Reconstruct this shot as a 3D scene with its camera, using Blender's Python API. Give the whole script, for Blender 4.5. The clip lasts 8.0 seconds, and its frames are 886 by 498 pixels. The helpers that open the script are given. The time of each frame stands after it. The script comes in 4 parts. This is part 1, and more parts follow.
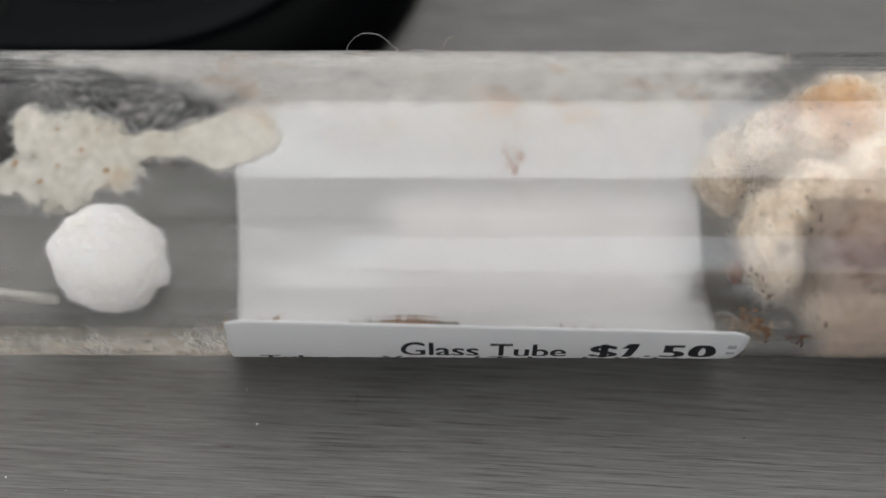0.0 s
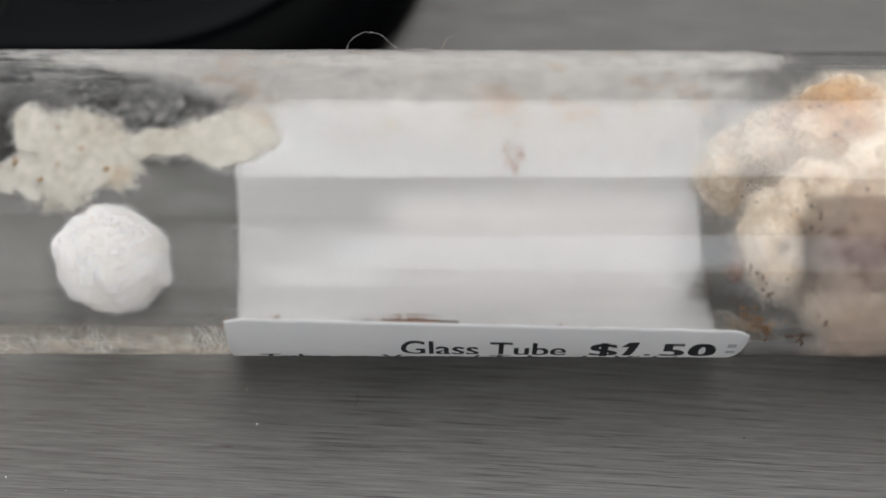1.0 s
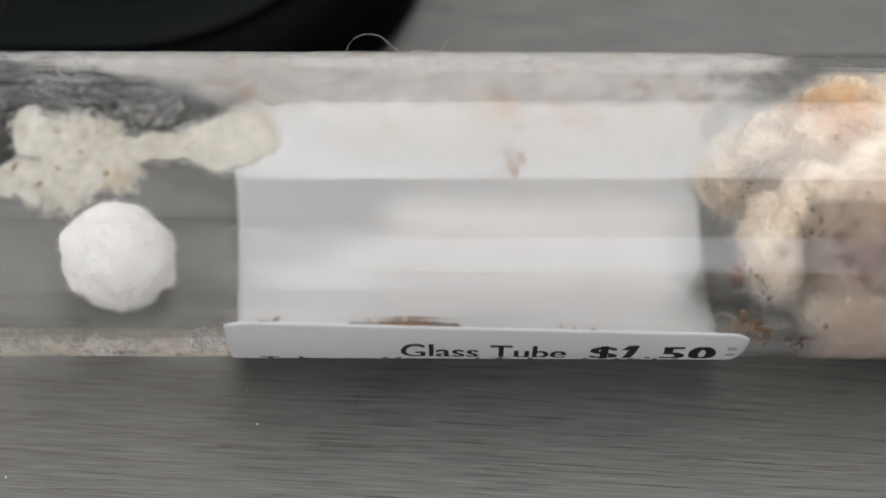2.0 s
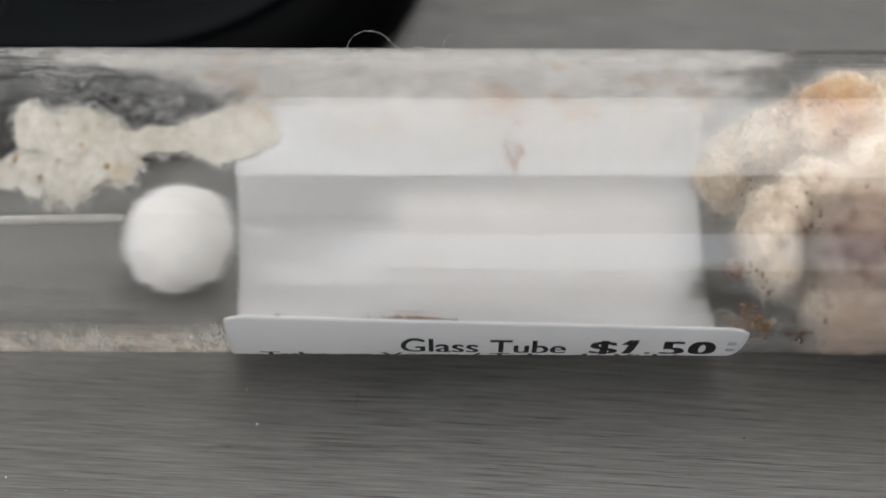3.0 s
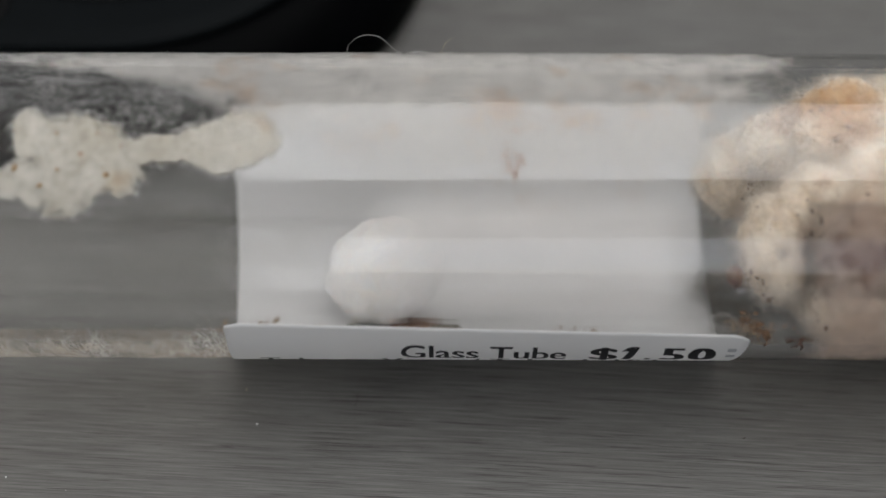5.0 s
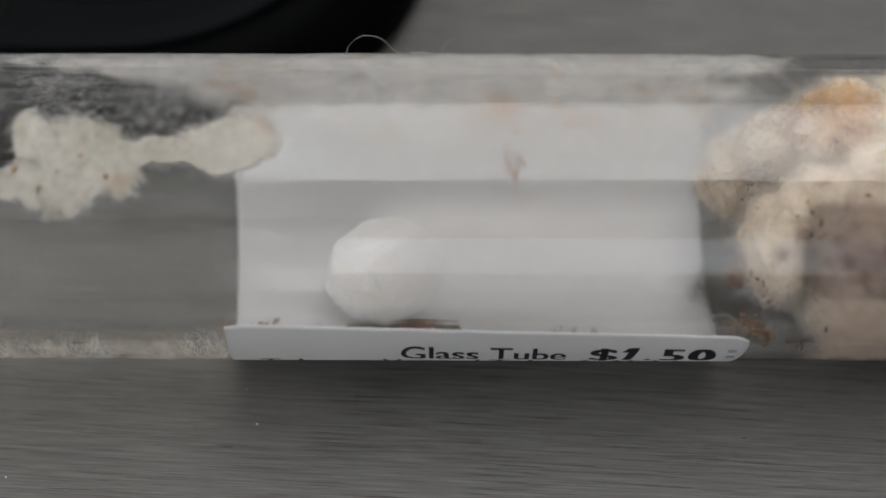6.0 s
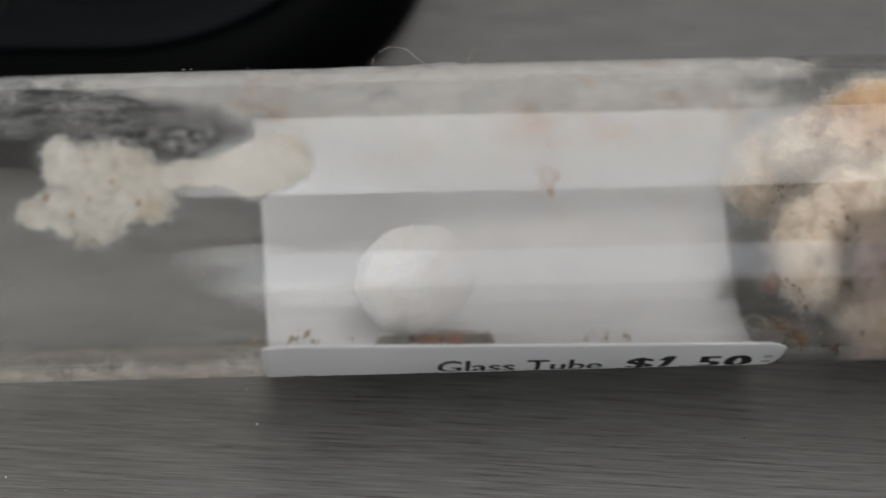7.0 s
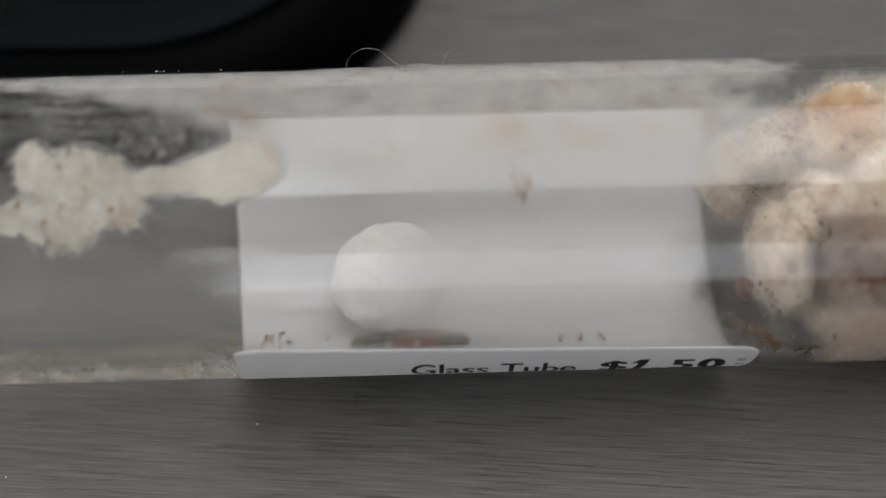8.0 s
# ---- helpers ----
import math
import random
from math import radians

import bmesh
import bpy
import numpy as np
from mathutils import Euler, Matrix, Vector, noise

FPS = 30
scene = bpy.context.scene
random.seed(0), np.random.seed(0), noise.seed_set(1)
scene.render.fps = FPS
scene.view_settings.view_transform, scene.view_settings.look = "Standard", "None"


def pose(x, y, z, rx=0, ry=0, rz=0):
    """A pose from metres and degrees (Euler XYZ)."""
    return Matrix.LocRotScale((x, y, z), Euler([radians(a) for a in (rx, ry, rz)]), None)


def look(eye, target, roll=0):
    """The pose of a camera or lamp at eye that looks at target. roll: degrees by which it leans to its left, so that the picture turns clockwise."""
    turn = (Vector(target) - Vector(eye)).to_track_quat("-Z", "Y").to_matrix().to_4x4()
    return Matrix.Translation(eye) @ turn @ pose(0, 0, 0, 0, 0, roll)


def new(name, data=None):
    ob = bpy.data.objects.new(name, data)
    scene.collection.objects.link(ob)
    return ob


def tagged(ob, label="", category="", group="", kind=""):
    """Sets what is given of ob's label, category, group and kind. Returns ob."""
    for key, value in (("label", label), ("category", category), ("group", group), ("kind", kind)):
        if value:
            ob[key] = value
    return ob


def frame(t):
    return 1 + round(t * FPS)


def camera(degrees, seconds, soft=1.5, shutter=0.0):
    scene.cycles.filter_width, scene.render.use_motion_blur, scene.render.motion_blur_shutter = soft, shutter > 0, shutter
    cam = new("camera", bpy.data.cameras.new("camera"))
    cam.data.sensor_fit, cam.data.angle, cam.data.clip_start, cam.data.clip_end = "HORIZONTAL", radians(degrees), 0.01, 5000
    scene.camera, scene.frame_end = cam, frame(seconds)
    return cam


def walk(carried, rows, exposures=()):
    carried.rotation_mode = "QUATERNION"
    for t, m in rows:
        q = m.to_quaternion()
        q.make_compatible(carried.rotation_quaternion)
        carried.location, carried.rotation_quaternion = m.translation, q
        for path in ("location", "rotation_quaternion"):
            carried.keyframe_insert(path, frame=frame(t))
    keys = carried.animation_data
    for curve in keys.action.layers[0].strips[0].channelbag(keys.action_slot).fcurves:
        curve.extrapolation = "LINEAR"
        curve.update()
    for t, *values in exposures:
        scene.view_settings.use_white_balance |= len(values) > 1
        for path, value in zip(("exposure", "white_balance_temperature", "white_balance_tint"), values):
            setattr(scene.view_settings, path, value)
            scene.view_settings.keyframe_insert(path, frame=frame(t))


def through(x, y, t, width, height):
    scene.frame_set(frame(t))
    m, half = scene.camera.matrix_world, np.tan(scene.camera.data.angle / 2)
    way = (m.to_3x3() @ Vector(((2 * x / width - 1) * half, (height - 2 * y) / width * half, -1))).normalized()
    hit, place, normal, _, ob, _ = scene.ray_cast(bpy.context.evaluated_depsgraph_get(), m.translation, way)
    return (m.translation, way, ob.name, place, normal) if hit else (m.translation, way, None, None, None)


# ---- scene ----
MM = 0.001
R_OUT, R_IN = 12.5 * MM, 11.3 * MM

# ---- camera: fixed above the table, looking down on the tube ----
PITCH, DIST = radians(52.5), 0.1556
cam = camera(25.8, 8.0, soft=1.5, shutter=0.4)
EYE = (0.0, -DIST * math.cos(PITCH), R_OUT + DIST * math.sin(PITCH))
cam.data.dof.use_dof = True
cam.data.dof.focus_distance = 0.1560
cam.data.dof.aperture_fstop = 13.5
STAND = look(EYE, (0, 0, R_OUT))
walk(cam, [(0.0, STAND), (8.0, STAND)],
     exposures=[(0.0, -0.32), (1.0, -0.22), (1.5, -0.18), (3.0, -0.24), (3.3, -0.39), (3.5, -0.43), (4.0, -0.49), (4.5, -0.54), (6.5, -0.76), (7.0, -0.67), (8.0, -0.68)])

# ---- light: area lamps added on four sides of an unseen room ----
world = bpy.data.worlds.new("sky")
scene.world = world
world.use_nodes = True
wn = world.node_tree.nodes
sky = wn.new("ShaderNodeTexSky")
sky.sky_type, sky.sun_disc = "NISHITA", False
sky.sun_elevation, sky.sun_rotation = radians(35), radians(-20)
wn["Background"].inputs[1].default_value = 0.1
world.node_tree.links.new(sky.outputs[0], wn["Background"].inputs[0])


def area_lamp(name, x, y, z, w, h, turn, power, colour):
    data = bpy.data.lights.new(name, "AREA")
    data.shape, data.size, data.size_y, data.energy, data.color = "RECTANGLE", w, h, power, colour
    ob = new(name, data)
    ob.matrix_world = turn
    ob.location = (x, y, z)
    return ob


# Added lamps without a visible source, sized to balance brightness and glass reflections.
area_lamp("west_added_lamp", -1.36, 0.1, 1.0, 1.3, 2.0, pose(0, 0, 0, 0, -90, 0), 22, (1.0, 0.985, 0.965))
area_lamp("east_added_lamp", 1.96, 0.1, 1.0, 1.3, 2.0, pose(0, 0, 0, 0, 90, 0), 4, (1.0, 0.985, 0.965))
area_lamp("overhead_added_lamp", 0.345, 0.50, 1.74, 1.11, 2.2, pose(0, 0, 0, 0, 0, 0), 31.5, (1.0, 0.985, 0.965))
area_lamp("south_added_lamp", 0.89, -1.98, 0.54, 2.04, 1.02, pose(0, 0, 0, 90, 0, 0), 15, (0.96, 0.965, 1.0))


# ---- materials ----
class Nodes:
    """A node material under construction."""

    def __init__(self, name):
        self.mat = bpy.data.materials.new(name)
        self.mat.use_nodes = True
        self.tree = self.mat.node_tree
        self.out = self.tree.nodes["Material Output"]
        self.bsdf = self.tree.nodes["Principled BSDF"]
        self.co = self.add("ShaderNodeTexCoord").outputs["Object"]

    def add(self, kind):
        return self.tree.nodes.new(kind)

    def link(self, a, b):
        self.tree.links.new(a, b)

    def put(self, node, **values):
        for key, value in values.items():
            node.inputs[key.replace("_", " ")].default_value = value
        return node

    def mapped(self, scale, turn=0.0):
        m = self.add("ShaderNodeMapping")
        m.inputs["Scale"].default_value = scale
        source = self.co
        if turn:
            r = self.add("ShaderNodeMapping")
            r.inputs["Rotation"].default_value = (0, 0, radians(turn))
            self.link(source, r.inputs["Vector"])
            source = r.outputs[0]
        self.link(source, m.inputs["Vector"])
        return m.outputs[0]

    def noise(self, scale, detail=4.0, rough=0.55, vec=None, distort=0.0):
        n = self.add("ShaderNodeTexNoise")
        self.put(n, Scale=scale, Detail=detail, Roughness=rough, Distortion=distort)
        self.link(vec or self.co, n.inputs["Vector"])
        return n.outputs["Fac"]

    def ramp(self, fac, *stops):
        r = self.add("ShaderNodeValToRGB")
        el = r.color_ramp.elements
        while len(el) < len(stops):
            el.new(0.5)
        for e, (pos, col) in zip(el, stops):
            e.position, e.color = pos, (*col, 1) if len(col) == 3 else col
        self.link(fac, r.inputs[0])
        return r.outputs[0]

    def mix(self, fac, a, b, blend="MIX"):
        m = self.add("ShaderNodeMix")
        m.data_type, m.blend_type = "RGBA", blend
        for sock, v in ((m.inputs[0], fac), (m.inputs[6], a), (m.inputs[7], b)):
            if isinstance(v, (int, float)):
                sock.default_value = v
            elif isinstance(v, tuple):
                sock.default_value = (*v, 1)
            else:
                self.link(v, sock)
        return m.outputs[2]

    def math(self, op, a, b=0.0):
        m = self.add("ShaderNodeMath")
        m.operation = op
        for sock, v in ((m.inputs[0], a), (m.inputs[1], b)):
            if isinstance(v, (int, float)):
                sock.default_value = v
            else:
                self.link(v, sock)
        return m.outputs[0]

    def specks(self, share):
        """Very fine specks that cover the given share of the surface."""
        w = self.add("ShaderNodeTexWhiteNoise")
        self.link(self.co, w.inputs["Vector"])
        return self.math("LESS_THAN", w.outputs["Value"], share)

    def bump(self, height, strength, distance):
        b = self.add("ShaderNodeBump")
        self.put(b, Strength=strength, Distance=distance)
        self.link(height, b.inputs["Height"])
        self.link(b.outputs[0], self.bsdf.inputs["Normal"])
        return b.outputs[0]


def grey(v):
    return (v, v, v)


def paint(name, colour, rough=0.8):
    n = Nodes(name)
    f = n.noise(3.0, 5)
    n.link(n.mix(f, tuple(c * 0.94 for c in colour), tuple(min(1, c * 1.05) for c in colour)), n.bsdf.inputs["Base Color"])
    n.put(n.bsdf, Roughness=rough)
    n.bump(n.noise(180.0, 3), 0.1, 0.001)
    return n.mat


def table_wood():
    n = Nodes("grey_wood")
    fine = n.noise(1.0, 5, 0.6, n.mapped((115, 4300, 1), 3.0), 0.12)
    broad = n.noise(1.0, 4, 0.55, n.mapped((28, 420, 1), 3.6), 0.5)
    pores = n.noise(1.0, 4, 0.6, n.mapped((95, 4300, 1), 3.3), 0.1)
    col = n.mix(n.ramp(fine, (0.34, grey(0)), (0.66, grey(1))), (0.092, 0.090, 0.084), (0.172, 0.169, 0.160))
    col = n.mix(n.ramp(broad, (0.34, grey(0.3)), (0.52, grey(0))), col, (0.112, 0.106, 0.096))
    hairline = n.noise(1.0, 5, 0.65, n.mapped((170, 8500, 1), 3.2))
    col = n.mix(n.ramp(hairline, (0.38, grey(0.75)), (0.48, grey(0))), col, (0.060, 0.057, 0.051))
    col = n.mix(n.ramp(pores, (0.355, grey(0.9)), (0.40, grey(0))), col, (0.038, 0.034, 0.029))
    bright = n.noise(1.0, 4, 0.6, n.mapped((170, 5200, 1), 2.6), 0.1)
    col = n.mix(n.ramp(bright, (0.62, grey(0)), (0.70, grey(0.5))), col, (0.25, 0.246, 0.232))
    col = n.mix(n.ramp(n.noise(5200.0, 3), (0.30, grey(0.3)), (0.45, grey(0))), col, (0.085, 0.082, 0.075))
    col = n.mix(n.ramp(n.noise(30.0, 3), (0.35, grey(0.25)), (0.65, grey(0))), col, (0.120, 0.114, 0.100))
    n.link(col, n.bsdf.inputs["Base Color"])
    n.link(n.ramp(fine, (0.3, grey(0.52)), (0.7, grey(0.42))), n.bsdf.inputs["Roughness"])
    n.bump(fine, 0.3, 0.00006)
    return n.mat


def clear_glass():
    n = Nodes("tube_glass")
    smear = n.noise(1.0, 4, 0.6, n.mapped((25, 300, 300)))
    n.put(n.bsdf, Base_Color=(0.993, 0.993, 0.99, 1), IOR=1.47)
    n.bsdf.inputs["Transmission Weight"].default_value = 1.0
    n.link(n.ramp(smear, (0.40, grey(0.02)), (0.75, grey(0.12))), n.bsdf.inputs["Roughness"])
    n.bump(n.noise(1.0, 3, 0.5, n.mapped((14, 300, 300))), 0.13, 0.0004)
    return n.mat


def label_paper():
    n = Nodes("label_paper")
    f = n.noise(900.0, 4)
    big = n.noise(90.0, 4)
    col = n.mix(f, (0.885, 0.885, 0.89), (0.92, 0.915, 0.92))
    col = n.mix(n.ramp(big, (0.55, grey(0)), (0.8, grey(0.35))), col, (0.76, 0.72, 0.67))
    n.link(col, n.bsdf.inputs["Base Color"])
    n.put(n.bsdf, Roughness=0.62)
    n.bump(f, 0.12, 0.0001)
    tr = n.add("ShaderNodeBsdfTranslucent")
    n.put(tr, Color=(0.80, 0.79, 0.77, 1))
    mx = n.add("ShaderNodeMixShader")
    mx.inputs[0].default_value = 0.42
    n.link(n.bsdf.outputs[0], mx.inputs[1])
    n.link(tr.outputs[0], mx.inputs[2])
    n.link(mx.outputs[0], n.out.inputs["Surface"])
    return n.mat


def plain(name, colour, rough, spec=0.5, scale=800.0):
    n = Nodes(name)
    f = n.noise(scale, 4)
    n.link(n.mix(f, tuple(c * 0.8 for c in colour), tuple(min(1, c * 1.15) for c in colour)), n.bsdf.inputs["Base Color"])
    n.put(n.bsdf, Roughness=rough)
    n.bsdf.inputs["Specular IOR Level"].default_value = spec
    n.bump(f, 0.15, 0.0001)
    return n.mat


def cotton(name, light, dark, stain, stain_at, spots=0.0, relief=0.5, clouds=260.0, glow=0.7, ragged=0.0, mottle=0.5, blots=(), deep=0.0025):
    """Matted cotton: cloudy colour, a stain where the noise is high, blots of their own place and size, and scattered flecks."""
    n = Nodes(name)
    cloud = n.noise(clouds, 6, 0.65)
    wool = n.noise(2600.0, 5, 0.65)
    blot = n.noise(170.0, 3, 0.5, n.mapped((1, 1, 1), 40))
    fleck = n.noise(1500.0, 2, 0.5)
    col = n.mix(n.ramp(cloud, (0.35, grey(0)), (0.7, grey(1))), light, dark)
    col = n.mix(n.ramp(n.noise(1100.0, 5, 0.7), (0.40, grey(mottle)), (0.56, grey(0))), col, tuple(c * 0.62 for c in dark))
    col = n.mix(n.ramp(blot, (stain_at, grey(0)), (stain_at + 0.12, grey(0.85))), col, stain)
    for at, size, tint, most in blots:
        away = n.add("ShaderNodeVectorMath")
        away.operation, away.inputs[1].default_value = "DISTANCE", at
        n.link(n.co, away.inputs[0])
        near = n.math("ADD", n.math("DIVIDE", away.outputs["Value"], size), n.math("MULTIPLY", n.math("SUBTRACT", n.noise(420.0, 6, 0.7), 0.5), 1.6))
        col = n.mix(n.ramp(near, (0.35, grey(most)), (1.0, grey(0))), col, tint)
    if spots:
        col = n.mix(n.ramp(fleck, (0.70, grey(0)), (0.74, grey(spots))), col, (0.22, 0.10, 0.035))
    n.link(col, n.bsdf.inputs["Base Color"])
    n.put(n.bsdf, Roughness=0.95)
    n.bsdf.inputs["Specular IOR Level"].default_value = 0.1
    n.bsdf.inputs["Subsurface Weight"].default_value = glow
    n.bsdf.inputs["Subsurface Radius"].default_value = (1.0, 0.9, 0.8)
    n.bsdf.inputs["Subsurface Scale"].default_value = deep
    n.bump(wool, relief, 0.0002)
    if ragged:
        thick = n.add("ShaderNodeSeparateXYZ")
        n.link(n.add("ShaderNodeTexCoord").outputs["UV"], thick.inputs[0])
        t = n.math("ADD", thick.outputs[0], n.math("MULTIPLY", n.math("SUBTRACT", n.noise(1000.0, 6, 0.75), 0.58), ragged * 2.4))
        n.link(n.specks(n.ramp(t, (0.0, grey(0)), (ragged, grey(1)))), n.bsdf.inputs["Alpha"])
    return n.mat


def film(name, colour, scale, low, high, least, most, fade, round_edge=False, spots=0.0, wobble=0.5, grain=0.6, through=0.8):
    """A thin film: cloudy where the noise is high, thinning towards the sheet's edges (both ends, far side, near side).
    """
    n = Nodes(name)
    f = n.noise(1.0, 8, grain, n.mapped(scale), 0.3)
    sheet = n.add("ShaderNodeSeparateXYZ")
    n.link(n.add("ShaderNodeTexCoord").outputs["UV"], sheet.inputs[0])
    u, v = sheet.outputs[0], sheet.outputs[1]
    shift = n.math("MULTIPLY", n.math("SUBTRACT", n.noise(1.0, 3, 0.5, n.mapped(tuple(1.7 * c for c in scale)), 0.2), 0.5), wobble)

    def soft(x, width):
        m = n.add("ShaderNodeMapRange")
        m.interpolation_type = "SMOOTHSTEP"
        m.inputs["From Max"].default_value = width
        n.link(x, m.inputs["Value"])
        return m.outputs[0]

    if round_edge:
        a, b = (n.math("SUBTRACT", n.math("MULTIPLY", c, 2.0), 1.0) for c in (u, v))
        r = n.math("SQRT", n.math("ADD", n.math("MULTIPLY", a, a), n.math("MULTIPLY", b, b)))
        edge = soft(n.math("ADD", n.math("SUBTRACT", 0.9, r), n.math("MULTIPLY", shift, 2.0)), fade[0])
        edge = n.math("MULTIPLY", edge, soft(n.math("SUBTRACT", 1.0, r), 0.2))
    else:
        ends = n.math("MINIMUM", u, n.math("SUBTRACT", 1.0, u))
        near = n.math("SUBTRACT", 1.0, v)
        edge = n.math("MULTIPLY", soft(n.math("ADD", ends, n.math("MULTIPLY", shift, 1.4 * fade[0])), fade[0]), soft(ends, 0.4 * fade[0]))
        edge = n.math("MULTIPLY", edge, soft(v, fade[1]))
        edge = n.math("MULTIPLY", edge, soft(n.math("ADD", near, n.math("MULTIPLY", shift, fade[2])), fade[2]))
        edge = n.math("MULTIPLY", edge, soft(near, 0.3 * fade[2]))
    cover = n.specks(n.math("MULTIPLY", edge, n.ramp(f, (low, grey(least)), (high, grey(most)))))
    dif = n.add("ShaderNodeBsdfDiffuse")
    tr = n.add("ShaderNodeBsdfTranslucent")
    clear = n.add("ShaderNodeBsdfTransparent")
    tint = n.mix(n.noise(420.0, 4), colour, tuple(c * 0.88 for c in colour))
    if spots:
        tint = n.mix(n.ramp(n.noise(240.0, 4, 0.6), (0.54, grey(0)), (0.72, grey(spots))), tint, (0.62, 0.45, 0.32))
    n.link(tint, dif.inputs[0])
    n.link(tint, tr.inputs[0])
    half = n.add("ShaderNodeMixShader")
    half.inputs[0].default_value = through
    n.link(dif.outputs[0], half.inputs[1])
    n.link(tr.outputs[0], half.inputs[2])
    mx = n.add("ShaderNodeMixShader")
    n.link(cover, mx.inputs[0])
    n.link(clear.outputs[0], mx.inputs[1])
    n.link(half.outputs[0], mx.inputs[2])
    n.link(mx.outputs[0], n.out.inputs["Surface"])
    return n.mat


M_WALL = paint("wall_paint", (0.22, 0.217, 0.21))
M_CEIL = paint("ceiling_paint", (0.82, 0.82, 0.81))
M_FLOOR = paint("floor_finish", (0.20, 0.18, 0.16), 0.5)
M_TABLE = table_wood()
M_LEG = plain("grey_leg", (0.16, 0.16, 0.155), 0.5, scale=60)
M_GLASS = clear_glass()
M_PAPER = label_paper()
M_INK = plain("black_ink", (0.016, 0.016, 0.018), 0.7, 0.3)
M_FADED = plain("faded_ink", (0.45, 0.45, 0.46), 0.7, 0.3)
M_BALL = cotton("fresh_cotton", (0.82, 0.81, 0.795), (0.77, 0.76, 0.745), (0.83, 0.82, 0.805), 0.7, 0.0, 0.22, 520.0, 1.0, 0.0, 0.05, deep=0.005)
def facing(along, up, near):
    """A point of the tube's own space, mm: along it, up across the view, and out towards the viewer."""
    return Vector((along, 0.793 * up - 0.609 * near, 0.609 * up + 0.793 * near)) * MM


M_PLUG = cotton("stained_shaded_cotton", (0.88, 0.785, 0.655), (0.70, 0.575, 0.435), (0.54, 0.38, 0.235), 0.60, 0.8, 0.9, 480.0, 0.85, 0.0, 0.40,
                ((facing(31.0, 7.6, 6.0), 0.0042, (0.50, 0.28, 0.11), 0.75), (facing(27.5, 7.2, 3.0), 0.0022, (0.36, 0.21, 0.12), 0.6),
                 # The first blot below paints the shade in the crease between the lobes.
                 (facing(26.3, 1.0, 3.5), 0.0040, (0.26, 0.19, 0.11), 0.95), (facing(26.6, 7.0, 1.0), 0.0018, (0.30, 0.19, 0.12), 0.6),
                 (facing(29.3, 2.2, 9.0), 0.0011, (0.34, 0.19, 0.11), 0.6), (facing(23.5, -5.5, 6.0), 0.0014, (0.16, 0.08, 0.05), 0.8)), deep=0.004)
M_SCRAP = cotton("yellowed_cotton", (0.49, 0.475, 0.43), (0.37, 0.345, 0.29), (0.36, 0.27, 0.17), 0.62, 0.7, 0.55, 330.0, 0.3, 0.42, 0.35)
M_FIBRE = plain("white_fibre", (0.90, 0.88, 0.85), 0.6, 0.4)
M_TAN = plain("tan_fibre", (0.66, 0.52, 0.36), 0.7, 0.3)
M_CRUMB = plain("brown_crumb", (0.17, 0.09, 0.042), 0.6, 0.5, 2500)
M_GREEN = plain("grey_green_mould", (0.20, 0.20, 0.16), 0.9, 0.1, 1600)
M_MOULD = plain("dull_grey_mould", (0.19, 0.165, 0.135), 0.9, 0.1, 1800)
M_RUSTY = plain("rusty_crust", (0.24, 0.135, 0.08), 0.8, 0.2, 1500)
M_PINK = plain("pinkish_crust", (0.34, 0.165, 0.115), 0.8, 0.2, 1500)
M_DARK = plain("dark_brown_chitin", (0.030, 0.012, 0.007), 0.3, 0.5, 2500)
M_SHELL = plain("red_brown_husk", (0.060, 0.020, 0.012), 0.6, 0.15, 1500)
M_HUSK = plain("brown_chitin", (0.085, 0.036, 0.016), 0.35, 0.5, 2500)
M_AMBER = plain("amber_crumb", (0.30, 0.20, 0.11), 0.5, 0.5, 2500)
M_BLACK = plain("black_satin_plastic", (0.001, 0.0012, 0.0014), 0.45, 0.02, 300)
M_FACE = plain("dark_grey_plastic", (0.0034, 0.0046, 0.0053), 0.55, 0.055, 300)
M_PIT = plain("black_matt_plastic", (0.004, 0.004, 0.004), 0.8, 0.2, 300)
M_STICK = plain("pale_stick", (0.36, 0.35, 0.325), 0.55, 0.4, 1200)
M_LINT = plain("white_lint", (0.85, 0.85, 0.83), 0.6)
M_FILM = film("cotton_film", (0.87, 0.85, 0.82), (210, 200, 200), 0.32, 0.60, 0.50, 0.96, (0.20, 0.02, 0.34), False, 0.6, 1.0, 0.76)
M_WISPS = film("patchy_cotton_film", (0.76, 0.76, 0.76), (150, 420, 420), 0.42, 0.70, 0.0, 0.46, (0.1, 0.02, 0.45), False, 0.0, 0.8, 0.72)
# Pale streaks for smears, and for the table's refraction in wavy glass painted in.
M_HAZE = film("smear_refraction_haze", (0.80, 0.80, 0.79), (22, 900, 900), 0.45, 0.74, 0.0, 0.07, (0.05, 0.1, 0.1))
M_RUST = film("rusty_smear", (0.42, 0.20, 0.10), (620, 560, 560), 0.48, 0.58, 0.0, 0.6, (0.5,), True, 0.0, 0.9, 0.8)
M_STAIN = film("orange_stain", (0.66, 0.44, 0.30), (160, 200, 200), 0.36, 0.70, 0.05, 0.34, (0.9,), True, 0.0, 0.9, 0.75)
M_BROWN = film("brown_film", (0.25, 0.10, 0.045), (260, 330, 330), 0.34, 0.62, 0.22, 0.9, (0.9,), True, 0.0, 1.0, 0.7)
M_TINT = film("brown_haze", (0.46, 0.29, 0.20), (200, 240, 240), 0.32, 0.66, 0.06, 0.32, (1.0,), True, 0.0, 1.0, 0.7)
